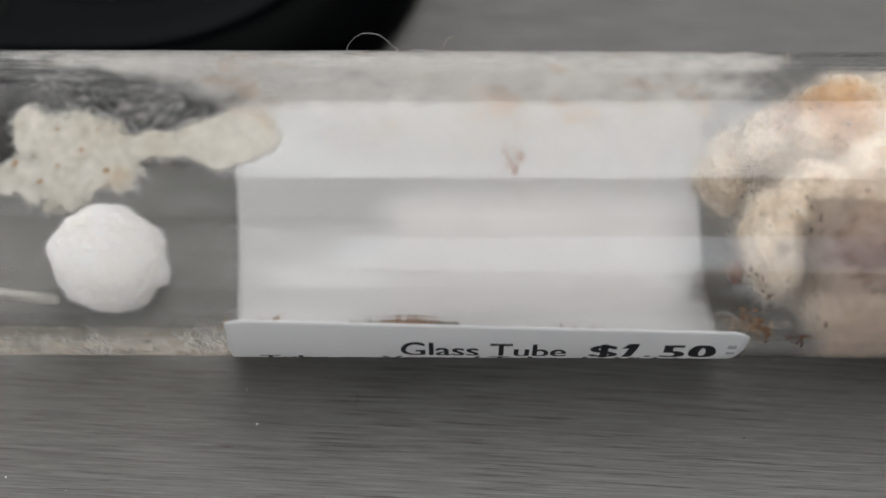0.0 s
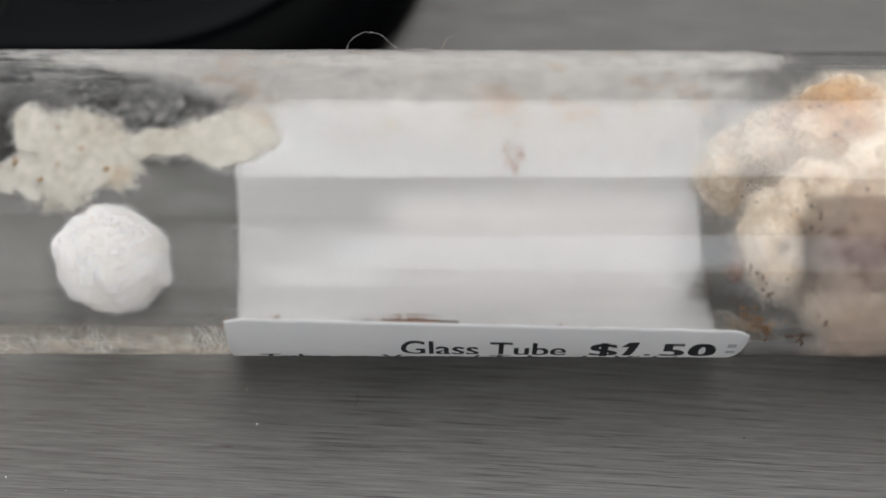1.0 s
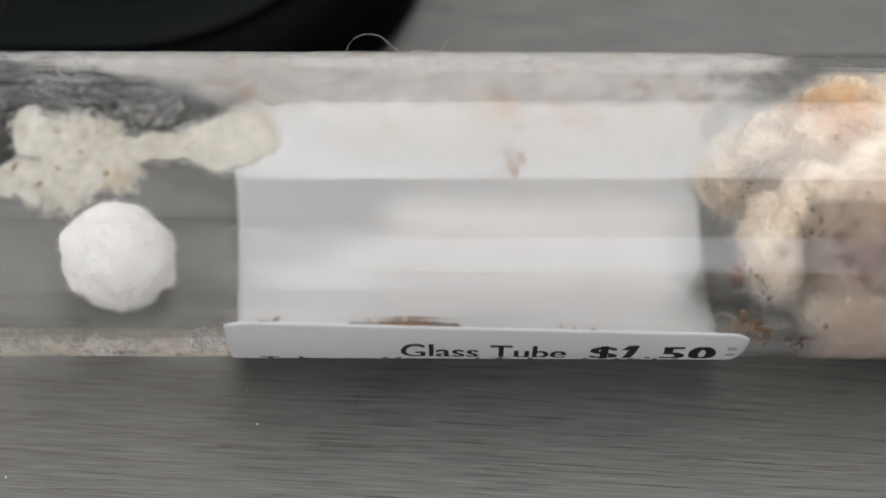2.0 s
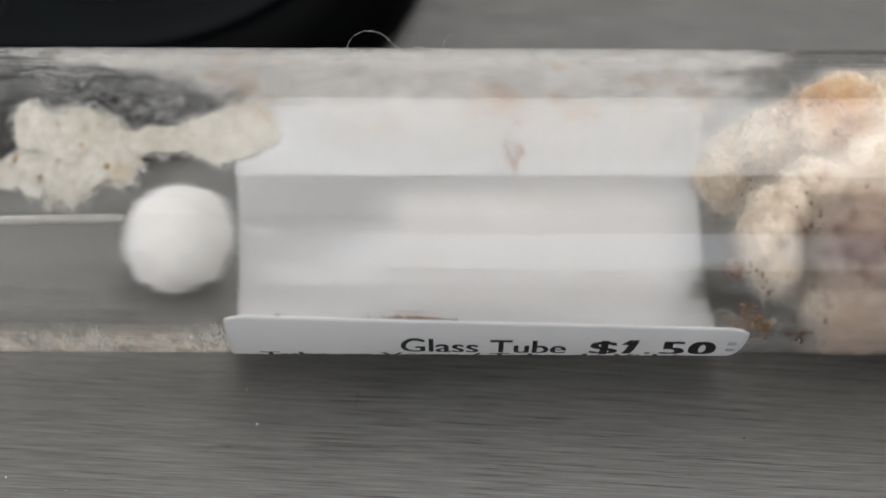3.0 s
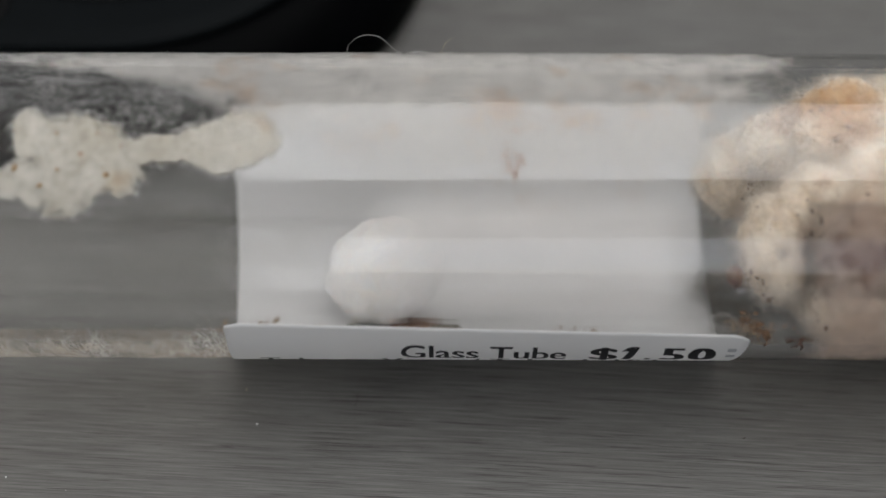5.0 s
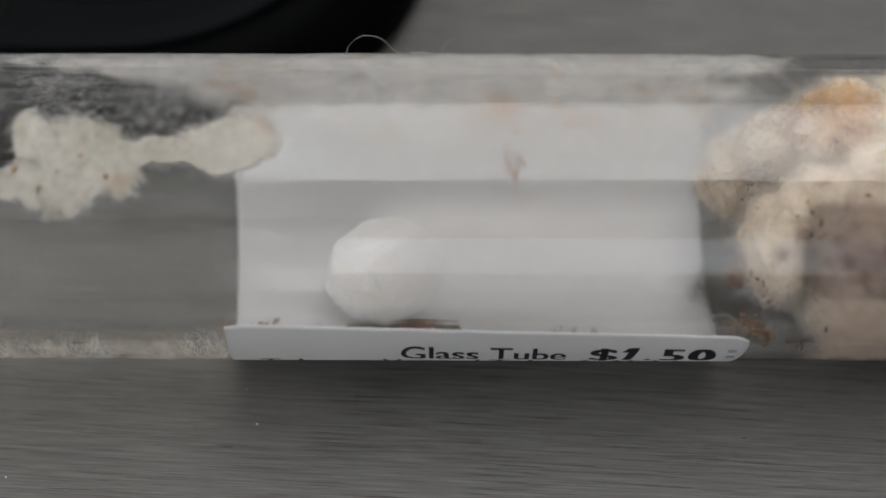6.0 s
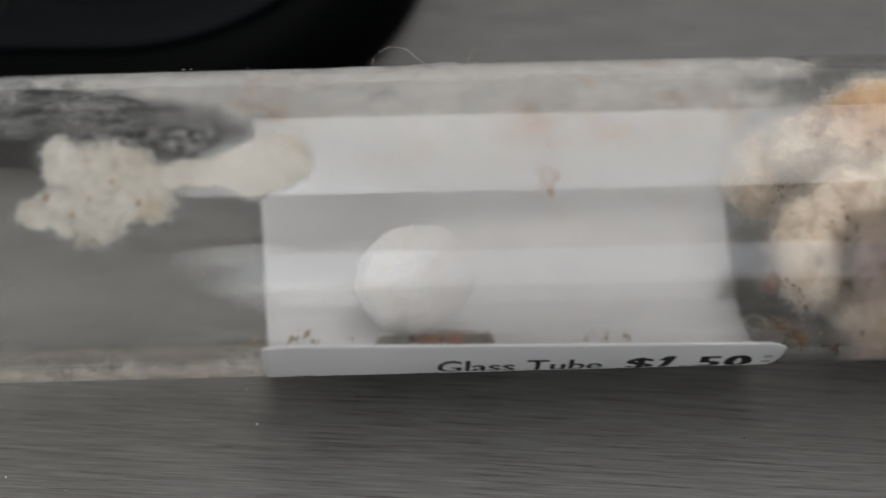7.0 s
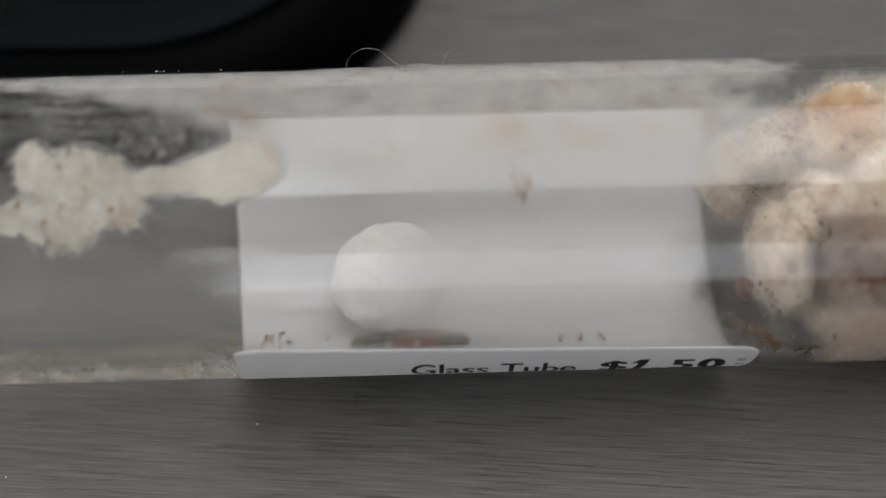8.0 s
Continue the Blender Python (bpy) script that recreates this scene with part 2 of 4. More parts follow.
M_BRUISE = film("bruised_stain", (0.24, 0.20, 0.21), (420, 420, 420), 0.34, 0.62, 0.05, 0.5, (0.9,), True, 0.0, 1.0, 0.7)
M_FOG = film("milky_fog", (0.78, 0.66, 0.54), (130, 160, 160), 0.34, 0.66, 0.04, 0.40, (0.14, 0.14, 0.12), through=0.4)
# Thin white sheet that veils the ball's right side and the label behind.
M_VEIL = film("milky_veil", (0.89, 0.865, 0.84), (60, 190, 190), 0.30, 0.66, 0.55, 0.85, (0.20, 0.25, 0.25), through=0.5)
M_CLOUD = film("pink_fog", (0.83, 0.685, 0.60), (130, 150, 150), 0.30, 0.64, 0.25, 0.74, (0.16, 0.34, 0.12), False, 0.5, 1.0, 0.7, 0.4)
# Dark sheet added behind the cleft beside the plug, painting its darkness.
M_OLIVE = film("olive_gap_darkening", (0.15, 0.13, 0.10), (300, 300, 300), 0.30, 0.60, 0.35, 0.85, (0.6,), True)
M_DREG = film("tan_dregs", (0.68, 0.615, 0.525), (330, 330, 330), 0.38, 0.60, 0.12, 0.75, (0.06, 0.30, 0.2), False, 0.5, 0.4, 0.75)


# ---- mesh helpers ----
def link(name, bm, material, smooth=True):
    me = bpy.data.meshes.new(name)
    bm.normal_update()
    bm.to_mesh(me)
    bm.free()
    me.materials.append(material)
    for p in me.polygons:
        p.use_smooth = smooth
    return new(name, me)


def part(name, bm, material, parent, label="", smooth=True):
    ob = link(name, bm, material, smooth)
    ob.parent = parent
    if label:
        ob["label"] = label
    return ob


def box(bm, x0, x1, y0, y1, z0, z1, bevel=0.0):
    vs = [bm.verts.new((x, y, z)) for x in (x0, x1) for y in (y0, y1) for z in (z0, z1)]
    for f in ((0, 1, 3, 2), (4, 6, 7, 5), (0, 4, 5, 1), (2, 3, 7, 6), (0, 2, 6, 4), (1, 5, 7, 3)):
        bm.faces.new([vs[i] for i in f])
    if bevel:
        bmesh.ops.bevel(bm, geom=bm.edges[:], offset=bevel, segments=3, affect="EDGES", profile=0.5)
    return bm


def lathe(bm, profile, segments=128):
    """Turn (x, radius) points round the x axis; the profile closes on itself."""
    rings = []
    for x, r in profile:
        if r < 1e-9:
            rings.append([bm.verts.new((x, 0, 0))])
        else:
            rings.append([bm.verts.new((x, -r * math.sin(a), r * math.cos(a)))
                          for a in (2 * math.pi * i / segments for i in range(segments))])
    for a, b in zip(rings, rings[1:] + rings[:1]):
        for i in range(segments):
            j = (i + 1) % segments
            if len(a) == 1 and len(b) == 1:
                continue
            if len(a) == 1:
                bm.faces.new((a[0], b[i], b[j]))
            elif len(b) == 1:
                bm.faces.new((a[i], b[0], a[j]))
            else:
                bm.faces.new((a[i], b[i], b[j], a[j]))
    bmesh.ops.recalc_face_normals(bm, faces=bm.faces[:])
    return bm


def on_tube(s, deg, r):
    """A point of the tube's own space: s mm along it, deg from its top towards the viewer, r metres from its axis."""
    a = radians(deg)
    return Vector((s * MM, -r * math.sin(a), r * math.cos(a)))


def strand(bm, points, r0, r1=None, sides=3):
    """A thin tapering fibre through points."""
    r1 = r0 if r1 is None else r1
    rings = []
    for i, p in enumerate(points):
        d = points[min(i + 1, len(points) - 1)] - points[max(i - 1, 0)]
        u = d.orthogonal().normalized()
        v = d.cross(u).normalized()
        r = r0 + (r1 - r0) * i / max(1, len(points) - 1)
        rings.append([bm.verts.new(p + r * (math.cos(2 * math.pi * k / sides) * u + math.sin(2 * math.pi * k / sides) * v))
                      for k in range(sides)])
    for a, b in zip(rings, rings[1:]):
        for k in range(sides):
            bm.faces.new((a[k], a[(k + 1) % sides], b[(k + 1) % sides], b[k]))
    bm.faces.new(rings[0][::-1])
    bm.faces.new(rings[-1])


def curl(rng, start, out, length, bend, steps=5):
    """Points of a loose fibre that leaves start along out and wanders."""
    pts, d = [start.copy()], out.normalized()
    for _ in range(steps):
        d = (d + bend * Vector((rng.uniform(-1, 1), rng.uniform(-1, 1), rng.uniform(-1, 1)))).normalized()
        pts.append(pts[-1] + d * length / steps)
    return pts


def lump(centre, radii, rough, freq, seed, level=5, limit=None, notch=(), soft=0.9, fine=0.12):
    """An uneven ball of wool; kept inside a tube of radius limit round the x axis."""
    bm = bmesh.new()
    bmesh.ops.create_icosphere(bm, subdivisions=level, radius=1.0)
    off = Vector((seed * 3.1, seed * 1.7, seed * 2.3))
    c, rr = Vector(centre), Vector(radii)
    for v in bm.verts:
        n = v.co.normalized()
        k = 1.0 + rough * noise.fractal(n * freq + off, soft, 2.1, 6) + fine * rough * noise.noise(n * freq * 9 + off)
        for way, depth, width in notch:
            k -= depth * math.exp(-((n - Vector(way).normalized()).length / width) ** 2)
        p = c + Vector((n.x * rr.x, n.y * rr.y, n.z * rr.z)) * k
        if limit:
            rad = math.hypot(p.y, p.z)
            top = limit * (1.0 - 0.006 * (1 + noise.noise(p * 700)))
            if rad > top:
                p.y, p.z = p.y * top / rad, p.z * top / rad
        v.co = p
    return bm


def melt(bm, voxel, rounds):
    """Overlapping lumps made into one soft skin."""
    me = bpy.data.meshes.new("soft")
    bm.to_mesh(me)
    bm.free()
    ob = new("soft_source", me)
    mod = ob.modifiers.new("skin", "REMESH")
    mod.mode, mod.voxel_size = "VOXEL", voxel
    ease = ob.modifiers.new("ease", "SMOOTH")
    ease.factor, ease.iterations = 0.6, rounds
    bpy.context.view_layer.update()
    out = bmesh.new()
    out.from_mesh(bpy.data.meshes.new_from_object(ob.evaluated_get(bpy.context.evaluated_depsgraph_get())))
    bpy.data.objects.remove(ob)
    out.normal_update()
    return out


def fuzz(bm_from, rng, count, length, radius, limit=None, keep=None):
    """Short fibres that stand off a lump."""
    bm = bmesh.new()
    bm_from.normal_update()
    verts = bm_from.verts[:]
    for _ in range(count):
        v = rng.choice(verts)
        if keep and not keep(v.co):
            continue
        out = (v.normal + 0.8 * Vector((rng.uniform(-1, 1), rng.uniform(-1, 1), rng.uniform(-1, 1)))).normalized()
        pts = curl(rng, v.co - v.normal * radius * 4, out, length * rng.uniform(0.4, 1.3), 0.6)
        if limit:
            for p in pts:
                rad = math.hypot(p.y, p.z)
                if rad > limit:
                    p.y, p.z = p.y * limit / rad, p.z * limit / rad
        strand(bm, pts, radius, radius * 0.4)
    return bm


def between(x, stops):
    """The value at x of a line through the stops."""
    for (a, p), (b, q) in zip(stops, stops[1:]):
        if x <= b:
            return p + (q - p) * max(0.0, (x - a) / (b - a))
    return stops[-1][1]


def shell(s0, s1, d0, d1, r, ns=24, nd=24):
    """A film on the tube's wall: one curved sheet, whose near side may run uneven."""
    bm = bmesh.new()
    line = d1 if isinstance(d1, tuple) else ((s0, d1), (s1, d1))
    back = d0 if isinstance(d0, tuple) else ((s0, d0), (s1, d0))
    where = {}
    grid = []
    for i in range(ns + 1):
        row = []
        for j in range(nd + 1):
            s = s0 + (s1 - s0) * i / ns
            far = between(s, back)
            v = bm.verts.new(on_tube(s, far + (between(s, line) - far) * j / nd, r))
            where[v] = (i / ns, j / nd)
            row.append(v)
        grid.append(row)
    uv = bm.loops.layers.uv.new("sheet")
    for i in range(ns):
        for j in range(nd):
            f = bm.faces.new((grid[i][j], grid[i + 1][j], grid[i + 1][j + 1], grid[i][j + 1]))
            for lp in f.loops:
                lp[uv].uv = where[lp.vert]
    return bm


def crumb_mesh(bm, p, size, rng):
    """One angular crumb."""
    base = len(bm.verts)
    made = bmesh.ops.create_icosphere(bm, subdivisions=1, radius=size)["verts"]
    turn = Euler([rng.uniform(0, 6) for _ in range(3)]).to_matrix()
    sx, sy, sz = rng.uniform(0.7, 1.7), rng.uniform(0.5, 1.0), rng.uniform(0.4, 0.9)
    for v in made:
        q = Vector((v.co.x * sx, v.co.y * sy, v.co.z * sz)) * rng.uniform(0.75, 1.2)
        v.co = p + turn @ q
    return base


# ---- the room: unseen, added to shape fill and reflections ----
X0, X1, Y0, Y1, Z0, Z1 = -1.4, 2.0, -2.0, 1.7, -0.75, 1.75
tagged(link("floor", box(bmesh.new(), X0, X1, Y0, Y1, Z0 - 0.1, Z0), M_FLOOR, False), "plain dark floor under the table", "floor", kind="structure")
# Opening edges set where the overhead lamp's reflection on the tube should stop.
SX0, SX1, SY0, SY1 = -0.23, 0.92, -0.62, 1.62
over = bmesh.new()
box(over, X0, SX0, Y0, Y1, Z1, Z1 + 0.1)
box(over, SX1, X1, Y0, Y1, Z1, Z1 + 0.1)
box(over, SX0, SX1, Y0, SY0, Z1, Z1 + 0.1)
box(over, SX0, SX1, SY1, Y1, Z1, Z1 + 0.1)
tagged(link("ceiling", over, M_CEIL, False), "unseen plain white ceiling, opening added for the overhead lamp", "ceiling", kind="structure")
south = bmesh.new()
box(south, X0 - 0.15, -0.16, Y0 - 0.15, Y0, Z0, Z1)
box(south, 1.94, X1 + 0.15, Y0 - 0.15, Y0, Z0, Z1)
box(south, -0.16, 1.94, Y0 - 0.15, Y0, Z0, 0.0)
box(south, -0.16, 1.94, Y0 - 0.15, Y0, 1.08, Z1)
tagged(link("wall_south", south, M_WALL, False), "unseen plain grey wall, opening added for a lamp", "wall", kind="structure")
WY0, WY1 = -0.95, 1.15
west = bmesh.new()
box(west, X0 - 0.15, X0, Y0, WY0, Z0, Z1)
box(west, X0 - 0.15, X0, WY1, Y1, Z0, Z1)
box(west, X0 - 0.15, X0, WY0, WY1, Z0, 0.3)
box(west, X0 - 0.15, X0, WY0, WY1, 1.7, Z1)
tagged(link("wall_west", west, M_WALL, False), "unseen plain grey wall, opening added for a lamp", "wall", kind="structure")
east = bmesh.new()
box(east, X1, X1 + 0.15, Y0, WY0, Z0, Z1)
box(east, X1, X1 + 0.15, WY1, Y1, Z0, Z1)
box(east, X1, X1 + 0.15, WY0, WY1, Z0, 0.3)
box(east, X1, X1 + 0.15, WY0, WY1, 1.7, Z1)
tagged(link("wall_east", east, M_WALL, False), "unseen plain grey wall, opening added for a lamp", "wall", kind="structure")
tagged(link("wall_north", box(bmesh.new(), X0 - 0.15, X1 + 0.15, Y1, Y1 + 0.15, Z0, Z1), M_WALL, False), "unseen plain grey wall closing the room", "wall", kind="structure")


# ---- the table ----
def desk():
    base = new("table")
    top = box(bmesh.new(), -0.70, 0.70, -0.35, 0.45, -0.025, 0.0, 0.003)
    part("tabletop", top, M_TABLE, base, "grey wood-grain tabletop")
    for x in (-0.64, 0.64):
        for y in (-0.29, 0.39):
            part("leg", box(bmesh.new(), x - 0.025, x + 0.025, y - 0.025, y + 0.025, Z0, -0.025, 0.002), M_LEG, base)
    tagged(base, "grey wood-grain table with a fine straight grain", "table")


desk()


# ---- the glass tube with its price label ----
def label_edge(deg):
    """Left and right ends of the label, mm along the tube, at an angle round it."""
    left = np.interp(deg, (85, 120, 174, 232, 264), (-17.0, -16.9, -17.7, -18.2, -18.2))
    right = np.interp(deg, (85, 93, 98, 108, 122, 140, 163, 203, 264), (23.6, 24.1, 24.1, 23.8, 23.2, 22.9, 22.9, 22.6, 22.1))
    return left, right


def price_label():
    ns, nd = 72, 96
    top = lambda u: 84.8 + 6.6 * u
    bm, layers = bmesh.new(), []
    for r in (R_OUT + 0.00007, R_OUT - 0.00003):
        rows = []
        for j in range(nd + 1):
            row = []
            for i in range(ns + 1):
                u = i / ns
                d0 = top(u)
                # rounded corners at the free edge
                cut = max(0.0, 1 - 22 * u) ** 2 * 2.0 + max(0.0, 1 - 34 * (1 - u)) ** 2 * 3.2
                deg = (d0 + cut) + (264.5 - d0 - cut) * j / nd
                a, b = label_edge(deg)
                row.append(bm.verts.new(on_tube(a + (b - a) * u, deg, r)))
            rows.append(row)
        layers.append(rows)
    a, b = layers
    for j in range(nd):
        for i in range(ns):
            bm.faces.new((a[j][i], a[j + 1][i], a[j + 1][i + 1], a[j][i + 1]))
            bm.faces.new((b[j][i], b[j][i + 1], b[j + 1][i + 1], b[j + 1][i]))
    rim = [(j, 0) for j in range(nd + 1)] + [(nd, i) for i in range(1, ns + 1)]
    rim += [(j, ns) for j in range(nd - 1, -1, -1)] + [(0, i) for i in range(ns - 1, 0, -1)]
    for (j, i), (m, k) in zip(rim, rim[1:] + rim[:1]):
        bm.faces.new((a[j][i], b[j][i], b[m][k], a[m][k]))
    bmesh.ops.recalc_face_normals(bm, faces=bm.faces[:])
    return bm


def lettering(words, s0, s1, base0, base1, cap_deg, bold=0.0, italic=0.0, space=1.0):
    """Words set round the tube: from s0 to s1 mm, the baseline at base0 to base1 degrees."""
    cu = bpy.data.curves.new("lettering", "FONT")
    cu.body, cu.size, cu.shear, cu.space_character = words, 1.0, italic, space
    cu.resolution_u = 6
    ob = new("lettering_source", cu)
    bpy.context.view_layer.update()
    me = bpy.data.meshes.new_from_object(ob.evaluated_get(bpy.context.evaluated_depsgraph_get()))
    bpy.data.objects.remove(ob)
    bm = bmesh.new()
    bm.from_mesh(me)
    for k in range(1, 4 if bold else 1):
        for v in bmesh.ops.duplicate(bm, geom=bm.verts[:len(me.vertices)] + bm.edges[:len(me.edges)] + bm.faces[:len(me.polygons)])["geom"]:
            if isinstance(v, bmesh.types.BMVert):
                v.co.x += bold * k
        bm.verts.ensure_lookup_table(), bm.edges.ensure_lookup_table(), bm.faces.ensure_lookup_table()
    xs, ys = [v.co.x for v in bm.verts], [v.co.y for v in bm.verts]
    x0, x1, cap = min(xs), max(xs), 0.73
    y = min(ys) + 0.04
    while y < max(ys):
        bmesh.ops.bisect_plane(bm, geom=bm.verts[:] + bm.edges[:] + bm.faces[:], plane_co=(0, y, 0), plane_no=(0, 1, 0))
        y += 0.07
    bmesh.ops.triangulate(bm, faces=bm.faces[:])
    for v in bm.verts:
        u = (v.co.x - x0) / (x1 - x0)
        v.co = on_tube(s0 + (s1 - s0) * u, base0 + (base1 - base0) * u - v.co.y / cap * cap_deg, R_OUT + 0.000085)
    bmesh.ops.recalc_face_normals(bm, faces=bm.faces[:])
    return bm


def tube():
    base = new("glass_tube")
    prof = [(-72, 11.3), (-72.3, 11.6), (-72.5, 11.9), (-72.4, 12.5), (-71.9, 12.8), (-71.0, 12.7), (-69.5, 12.5)]
    prof += [(-69.5 + 6.75 * i, 12.5) for i in range(1, 20)]
    prof += [(60 + 12.5 * math.sin(radians(a)), 12.5 * math.cos(radians(a))) for a in range(6, 90, 6)] + [(72.5, 0)]
    prof += [(71.3, 0)] + [(60 + 11.3 * math.sin(radians(a)), 11.3 * math.cos(radians(a))) for a in range(84, 0, -6)]
    prof += [(60 - 6.6 * i, 11.3) for i in range(20)]
    glass = part("glass", lathe(bmesh.new(), [(x * MM, r * MM) for x, r in prof], 160), M_GLASS, base, "clear smeared glass tube wall")
    glass.visible_shadow = False
    label = part("label", price_label(), M_PAPER, base, "white paper price label wrapped half round")
    part("lettering", lettering("Glass Tube", -3.3, 9.9, 113.2, 115.2, 15.3, 0.012), M_INK, label, "words Glass Tube in black")
    for sign, s0, s1, bold in (("$", 11.75, 14.0, 0.018), (".", 16.2, 16.7, 0.01), ("5", 17.4, 19.35, 0.03), ("0", 19.6, 21.8, 0.035)):
        base0 = 115.4 + 0.05 * (s0 - 11.75)
        part("lettering", lettering(sign, s0, s1, base0, base0 + 0.05 * (s1 - s0), 15.9, bold), M_INK, label, "bold black sign of the price $1.50")
    part("lettering", lettering("Tube en Verre / Tubo de Vidrio", -14.7, 20.6, 127.4, 129.8, 13.5, 0.012), M_INK, label, "second line of smaller black words")
    one = bmesh.new()
    for shape in (((14.95, 15.62, 99.7), (14.38, 15.06, 115.7)), ((14.75, 15.1, 100.0), (14.22, 14.95, 104.0))):
        (a0, b0, d0), (a1, b1, d1) = shape
        edge = [[one.verts.new(on_tube(x0 + (x1 - x0) * u, d0 + (d1 - d0) * u, R_OUT + 0.000086)) for x0, x1 in ((a0, a1), (b0, b1))] for u in (k / 10 for k in range(11))]
        for (p, q), (r, t) in zip(edge, edge[1:]):
            one.faces.new((p, q, t, r))
    bmesh.ops.recalc_face_normals(one, faces=one.faces[:])
    part("lettering", one, M_INK, label, "bold black sign of the price $1.50")
    for d in (101.0, 107.5):
        part("print_mark", shell(22.6, 23.3, d, d + 3.2, R_OUT + 0.00009, 4, 4), M_FADED, label)
    return tagged(base, "clear glass tube with a white paper price label", "glass tube")


TUBE = tube()

# ---- what clings to the inside of the tube ----
ALONG = []  # things that go with the tube


def aboard(ob):
    ALONG.append(ob)
    return ob


def cotton_plug():
    rng = random.Random(4)
    base = new("cotton_plug")
    lim = R_IN + 0.00006
    rough = bmesh.new()
    lumps = [lump((41 * MM, -0.0018, -0.0016), (13.0 * MM, 12.4 * MM, 12.4 * MM), 0.10, 2.4, 3, 5, lim, (), 1.0, 0.1)]
    # centre along, up and near in the viewer's sense, then the radii
    for along, up, near, rr, seed in ((28.6, 3.9, -0.8, (4.6, 3.5, 4.8), 5), (32.6, 5.2, 1.5, (5.2, 4.5, 5.0), 8), (24.6, 2.8, -3.0, (3.4, 3.0, 3.4), 14),
                                      (26.0, -2.9, 6.0, (2.4, 4.3, 3.2), 11), (29.4, -0.4, 5.5, (3.4, 3.4, 3.6), 17), (37.0, 6.6, 1.0, (5.0, 3.4, 4.4), 23),
                                      (32.5, -6.0, 4.0, (4.2, 4.6, 4.5), 31), (29.0, -3.0, 1.0, (3.2, 5.0, 4.6), 37)):
        c = facing(along, up, near)
        lumps.append(lump(c, [v * 1.06 * MM for v in rr], 0.11, 2.6, seed, 5, lim, (), 0.9, 0.1))
    for one in lumps:
        me = bpy.data.meshes.new("lump")
        one.to_mesh(me)
        one.free()
        rough.from_mesh(me)
    wad = melt(rough, 0.17 * MM, 5)
    for v in wad.verts:
        k = 0.00040 * noise.fractal(v.co * 300, 0.7, 2.1, 4) + 0.00013 * noise.fractal(v.co * 1300, 0.4, 2.0, 4)
        v.co += v.normal * k
        rad = math.hypot(v.co.y, v.co.z)
        if rad > lim * 0.995:
            f = lim * (0.995 - 0.004 * noise.noise(v.co * 600)) / rad
            v.co.y, v.co.z = v.co.y * f, v.co.z * f
    hairs = fuzz(wad, rng, 60000, 1.3 * MM, 0.000012, lim, lambda c: c.x < 0.038)
    flecks = bmesh.new()
    spots = [v.co.copy() for v in wad.verts if v.co.x < 0.034 and 0.79 * v.normal.z - 0.61 * v.normal.y > 0.2]
    for _ in range(90):
        crumb_mesh(flecks, rng.choice(spots), (0.05 + 0.22 * rng.random() ** 3) * MM, rng)
    # along the clefts, the first three darkening a shaded crease: along and up in the camera's sense
    for along, up in ((24.6, 1.4), (25.6, 1.9), (26.6, 2.2), (23.6, -4.6), (24.2, -6.0), (25.4, -7.4), (28.4, -1.2), (28.7, -2.0), (31.5, 5.6), (29.2, 7.6)):
        close = [p for p in spots if (p.x / MM - along) ** 2 + ((0.793 * p.y + 0.609 * p.z) / MM - up) ** 2 < 0.7]
        for p in rng.sample(close, min(3, len(close))):
            crumb_mesh(flecks, p, rng.uniform(0.12, 0.32) * MM, rng)
    part("flecks", flecks, M_CRUMB, base, "brown flecks in the cotton, some standing in for cleft shade")
    part("wad", wad, M_PLUG, base)
    part("fibres", hairs, M_PLUG, base)
    return aboard(tagged(base, "stained cotton wad plugging the glass tube", "cotton plug"))


